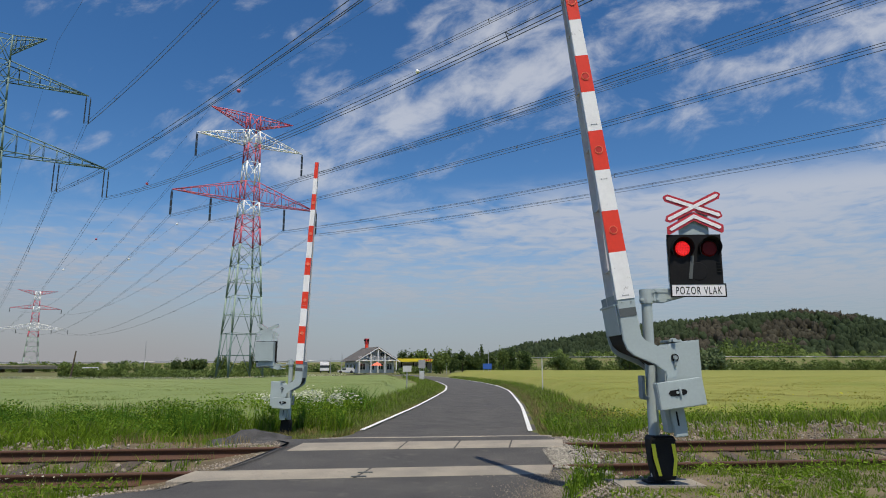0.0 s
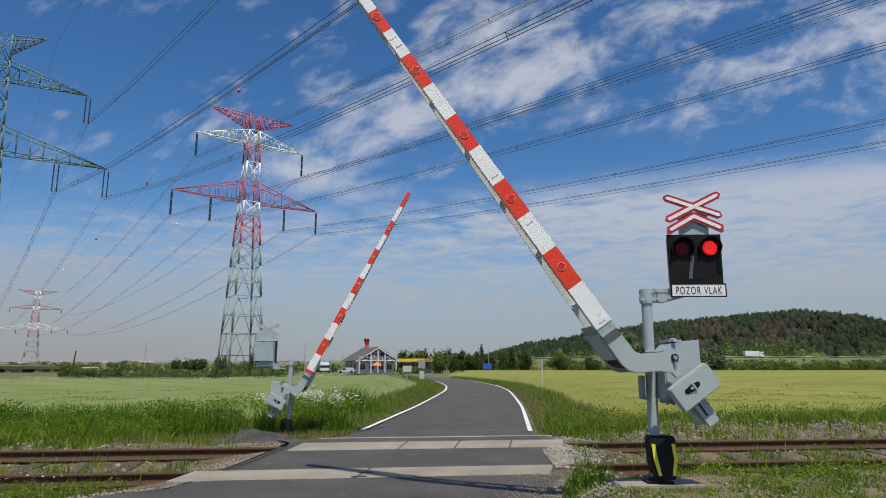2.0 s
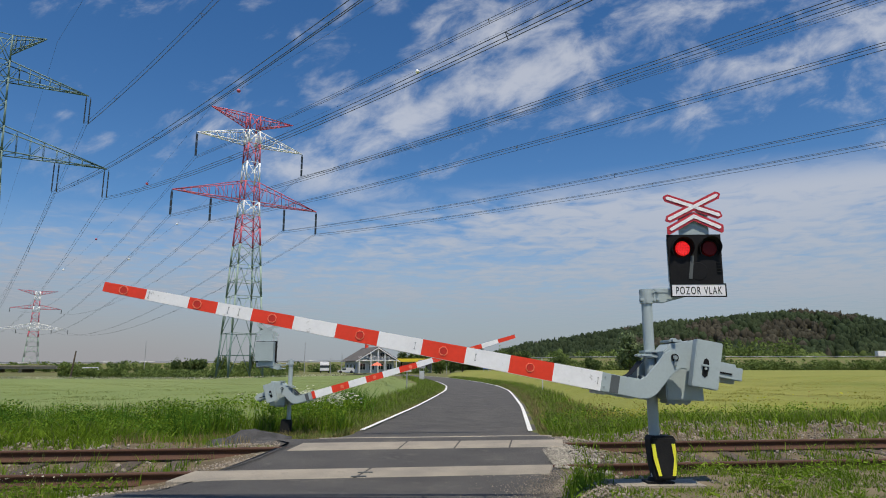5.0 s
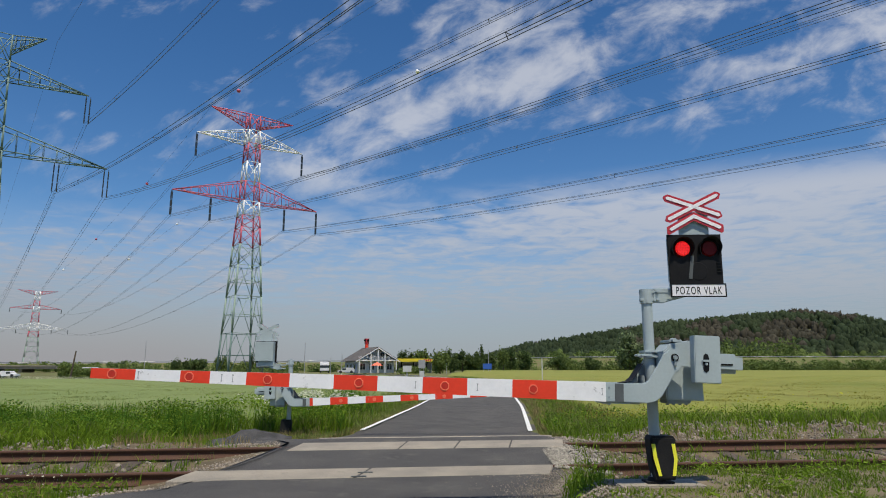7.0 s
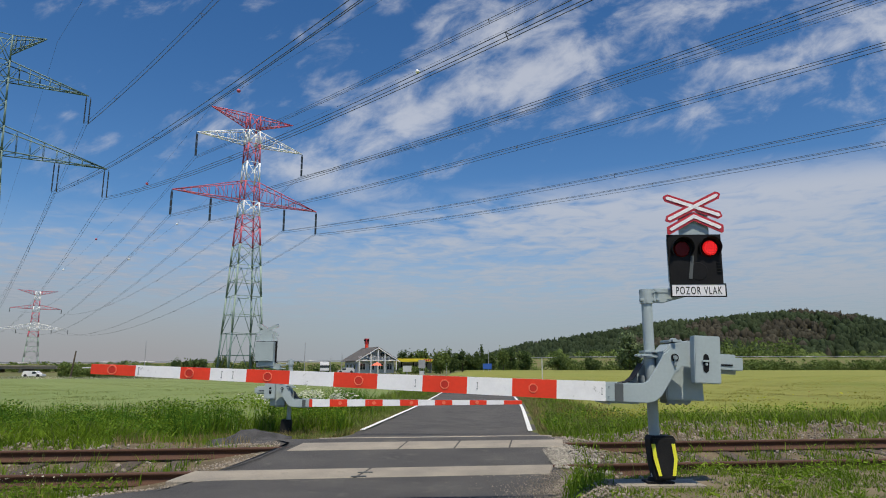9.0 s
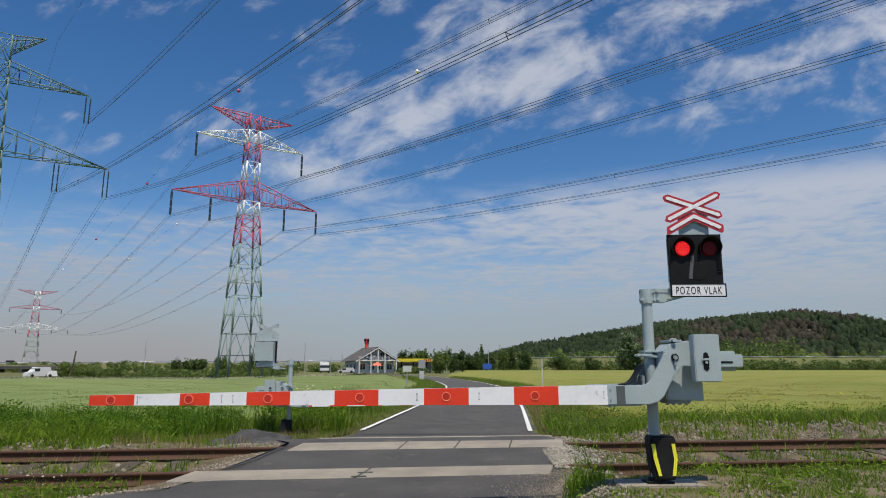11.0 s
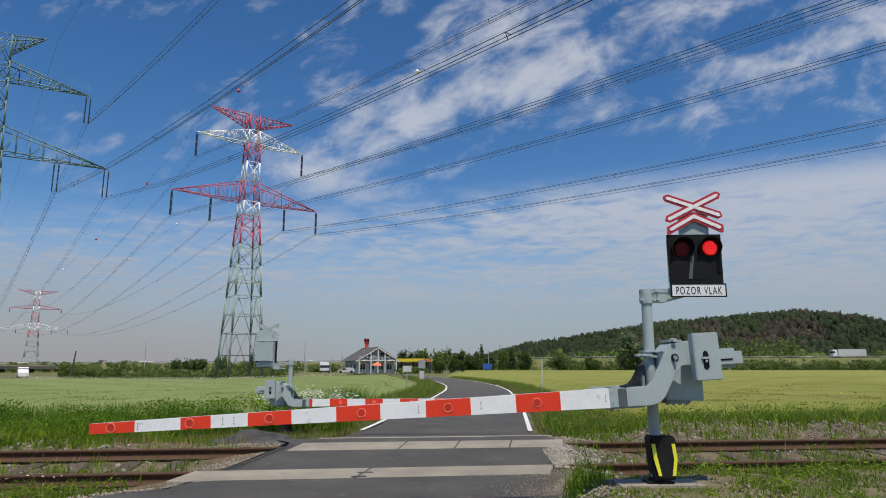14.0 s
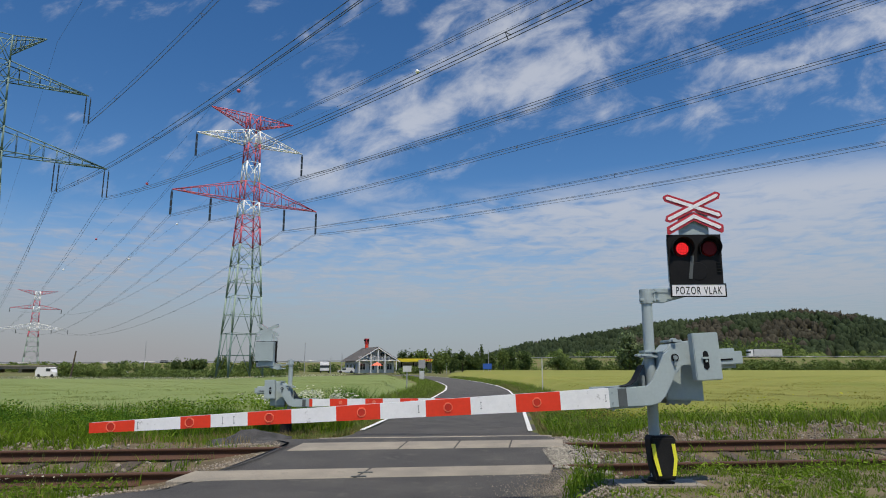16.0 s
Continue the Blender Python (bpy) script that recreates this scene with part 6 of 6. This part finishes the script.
tower = thing("advertising_tower", "red advertising column with a dark head", "sign column", (-20.9, 176, -0.5))
bm = bmesh.new()
cyl(bm, (0, 0, 0), (0, 0, 8.0), 0.5, seg=20)
part("column", bm, "red", tower)
bm = bmesh.new()
cyl(bm, (0, 0, 7.8), (0, 0, 9.2), 0.6, 0.68, seg=20)
part("head", bm, "sign_red", tower)
for k in (-0.45, 0.45):
    bm = bmesh.new()
    cyl(bm, (k, -0.4, 8.7), (k, -0.75, 8.7), 0.3, seg=14)
    part("floodlight", bm, "black", tower)

parasol = thing("parasol", "open red parasol on the inn terrace", "parasol", (-16.4, 160.5, -0.5))
bm = bmesh.new()
cyl(bm, (0, 0, 1.9), (0, 0, 2.8), 1.5, 0.08, 10)
part("canopy", bm, "red_ring", parasol)
bm = bmesh.new()
cyl(bm, (0, 0, 0), (0, 0, 2.0), 0.05, seg=8)
part("pole", bm, "galv", parasol)

station = thing("filling_station", "filling station canopy with yellow fascia and dark posts", "filling station", (-7.8, 172, -0.5))
bm = bmesh.new()
box(bm, -5.2, 5.0, 0, 7, 2.9, 3.75, 0.05)
part("canopy", bm, "yellow_panel", station, "yellow canopy fascia")
bm = bmesh.new()
for k in range(4):
    box(bm, 2.6 + 0.55 * k, 3.0 + 0.55 * k, -0.08, -0.004, 3.05, 3.6, 0.03)
tagged(part("lettering_bars", bm, "sign_red", station, "red lettering bars"), kind="stuff")
for x in (-3.5, -0.2, 3.4):
    bm = bmesh.new()
    box(bm, x - 0.15, x + 0.15, 3.2, 3.5, 0, 2.9)
    part("post", bm, "black", station)
bm = bmesh.new()
box(bm, -4.6, 4.6, 7.5, 11, 0, 2.7)
part("shop", bm, "plaster_grey", station)


def sign_board(name, label, at, w, z0, z1, mats, posts, turn=0):
    root = thing(name, label, "road sign", at, turn)
    bm = bmesh.new()
    box(bm, -w / 2, w / 2, -0.03, 0.03, z0, z1, 0.01)
    part("panel", bm, mats, root)
    for x in posts:
        bm = bmesh.new()
        cyl(bm, (x, 0.07, -0.2), (x, 0.07, z1), 0.045, seg=10)
        part("post", bm, "galv", root)
    return root


sign_board("price_board", "grey filling station board", (-4.6, 140, -0.5), 1.5, 1.3, 3.1, "plaster_grey", (-0.4, 0.4))
sign_board("direction_sign", "blue direction sign on two posts", (9.6, 140, -0.5), 1.9, 1.1, 2.3, "blue_panel", (-0.75, 0.75))
sign_board("road_sign", "pale road sign on a steel post seen from behind", (-2.55, 46, -0.5), 0.62, 1.32, 1.74, "plaster", (0.0,), 15)
sign_board("marker_post", "short white and grey marker board by the lane", (-2.35, 72, -0.4), 0.55, 0.0, 1.1, "plaster", (0.0,))


def pole(label, x, y, z0, z1, r, material="galv", lean=0.0):
    root = thing("pole", label, "pole", (x, y, z0))
    bm = bmesh.new()
    cyl(bm, (0, 0, 0), (lean, 0, z1 - z0), r, r * 0.7, 8)
    part("shaft", bm, material, root)


pole("white marker pole beside the lane", 6.9, 45, -0.5, 1.75, 0.045, "plaster")
for x, y, h in ((-29.2, 168, 3.6), (-26.0, 166, 4.5), (0.9, 160, 6.0), (-80.0, 173, 7.8), (-36.7, 171, 7.4), (10.6, 150, 5.0), (-40.5, 170, 3.0)):
    pole("slim grey street lamp pole", x, y, -0.6, h, 0.09)
pole("dark leaning timber pole with a white foot", -66.2, 115, -1.4, 3.9, 0.17, "bark", 0.6)


# ---- vehicles ----
def vehicle(name, label, length, height, width, body, cab_len, cab_h, category):
    """A van, car or lorry pointing along +x; origin on the road under its middle."""
    root = thing(name, label, category)
    bm = bmesh.new()
    if cab_len < 0:
        h, L = height, length / 2
        outline(bm, [(-L, 0.35), (L, 0.35), (L, 0.5 * h), (L * 0.62, 0.58 * h), (L * 0.30, h), (-L * 0.85, h), (-L, 0.6 * h)], -width / 2, width / 2, 0.05)
        part("body", bm, body, root)
        bm = bmesh.new()
        box(bm, L * 0.02, L * 0.45, -width / 2 - 0.01, width / 2 + 0.01, 0.6 * h, 0.88 * h)
        part("window", bm, "glass", root)
    else:
        box(bm, -length / 2, length / 2 - cab_len - 0.4, -width / 2, width / 2, 0.9, height, 0.05)
        part("cargo_box", bm, body, root)
        bm = bmesh.new()
        box(bm, length / 2 - cab_len, length / 2, -width / 2, width / 2, 0.6, cab_h, 0.15)
        part("cab", bm, "car_white", root)
        bm = bmesh.new()
        box(bm, length / 2 - 1.0, length / 2 + 0.02, -width / 2 - 0.01, width / 2 + 0.01, cab_h * 0.55, cab_h * 0.8)
        part("window", bm, "glass", root)
        bm = bmesh.new()
        box(bm, -length / 2 + 0.3, length / 2 - 0.6, -width / 2 + 0.3, width / 2 - 0.3, 0.6, 0.89)
        part("chassis", bm, "black", root)
    xs = (-0.32, 0.32) if length < 7 else (-0.4, -0.32, 0.38) if length < 12 else (-0.42, -0.34, -0.26, 0.22, 0.42)
    for k in xs:
        for s in (-1, 1):
            bm = bmesh.new()
            cyl(bm, (k * length, s * (width / 2 - 0.3), 0.45), (k * length, s * (width / 2 + 0.02), 0.45), 0.45 if length > 7 else 0.36, seg=16)
            part("wheel", bm, "tyre", root)
    return root


lorry = vehicle("lorry", "small white box lorry on the motorway", 9.0, 3.2, 2.4, "car_white", 1.9, 2.8, "lorry")
semi = vehicle("articulated_lorry", "white articulated lorry with grey trailer on the motorway", 15.8, 4.0, 2.5, "plaster", 2.2, 3.8, "lorry")
van = vehicle("van", "white panel van turning on the slip road", 4.9, 2.25, 1.9, "car_white", -1, 0, "van")
white_car = vehicle("car", "white car on the slip road", 4.2, 1.45, 1.7, "car_white", -1, 0, "car")
dark_car = vehicle("car", "dark car on the motorway", 4.3, 1.5, 1.8, "black", -1, 0, "car")
parked = vehicle("car", "silver car parked beside the inn", 4.2, 1.5, 1.75, "plaster", -1, 0, "car")
parked.matrix_basis = pose(-24.3, 162, -0.6, 0, 0, 190)
parked_lorry = vehicle("lorry", "white lorry cab parked at the inn", 5.0, 3.0, 2.4, "car_white", 1.9, 2.6, "lorry")
parked_lorry.matrix_basis = pose(-31.5, 172, -0.6, 0, 0, -80)


# ---- what moves ----
def swing(arm, sgn, rows):
    walk(arm, [(t, pose(0, 0, PIVOT_H, 0, sgn * a, 0)) for t, a in rows])


def motions():
    swing(arm_a, 1, [(0, 82.5), (0.4, 82.4), (0.6, 82.0), (0.8, 80.3), (1, 76.8), (1.25, 70.8), (1.5, 64.8), (2, 54.9), (2.5, 47.5), (3, 39.95), (3.5, 32.6), (4, 25.4), (4.2, 22.5), (5, 10.6), (5.5, 3.4), (5.9, -2.4), (6.1, -3.9), (6.3, -3.3), (6.5, -1.4), (7, 2.1), (7.5, 4.75), (8, 5.65), (8.5, 4.8), (9, 2.5), (9.2, 1.6), (9.7, 0.4), (10.3, -0.2), (11, -0.5), (11.3, -0.8), (11.5, -1.1), (12, -1.8), (12.5, -2.8), (13, -2.95), (13.5, -2.8), (14, -3.2), (14.5, -2.95), (15, -3.1), (15.5, -3.15), (16, -3.1)])
    swing(arm_b, -1, [(0, 87.28), (0.4, 87.2), (0.6, 86.6), (0.8, 85.2), (1, 82.0), (1.25, 76.8), (1.5, 71.2), (2, 61.96), (2.5, 54.06), (3, 46.2), (3.5, 38.74), (4, 31.2), (4.2, 28.2), (5, 16), (5.5, 8.3), (6, 1.2), (6.25, -1.0), (6.5, -0.3), (7, 2.4), (7.5, 5.0), (7.75, 5.4), (8, 4.9), (8.5, 2.9), (9, 0.2), (9.5, -1.2), (10, -1.0), (10.7, 0.2), (11.5, 0.5), (12.5, 0.5), (14, 0.7), (16, 0.8)])
    walk(clouds, [(0.0, pose(0, 0, 0)), (16.0, pose(0, 0, 0, 0, 0, -1.15))])
    walk(lorry, [(t, pose(0.263 * (398 + 79 * t), 303, 5.15)) for t in (0.0, 16.0)])
    walk(semi, [(t, pose(0.263 * (575 + 75 * (16 - t)), 303, 5.15, 0, 0, 180)) for t in (0.0, 16.0)])
    walk(dark_car, [(t, pose(0.263 * (55 * (t - 14) - 606), 303, 2.45)) for t in (0.0, 16.0)])
    walk(white_car, [(t, pose(0.1195 * (b - 784), 137, -1.2)) for t, b in ((0, -90), (6.3, -4), (7.5, 27), (8.5, 50), (9.2, 64), (11, 104), (13, 150), (16, 215))])
    walk(van, [(t, pose(0.1195 * (b - 784), 137.5, -1.2, 0, 0, h)) for t, b, h in ((0, 150, -150), (9.4, 150, -150), (10.7, 78, -130), (11.5, 50, -95), (12, 46, -78), (13, 37, -60), (13.6, 36, -57), (14, 37, -54), (14.7, 44, -42), (15.4, 60, -26), (16, 83, -8))])
    swap = [(0.497 + 1.194 * k, 0.985 + 1.194 * k) for k in range(14)]
    for i, (g, x, z) in enumerate(lamps_a):
        on, off = pose(x, -0.030, z), pose(x, 0.015, z)
        rows = [(0, on if i == 0 else off)]
        for a, b in swap:
            for t, right in ((a, True), (b, False)):
                lit = right == (i == 1)
                if t < 15.9:
                    rows += [(t - 0.034, off if lit else on), (t + 0.034, on if lit else off)]
        rows += [(15.95, rows[-1][1]), (16.0, pose(x, -0.0095, z) if i == 0 else off)]
        walk(g, rows)


motions()
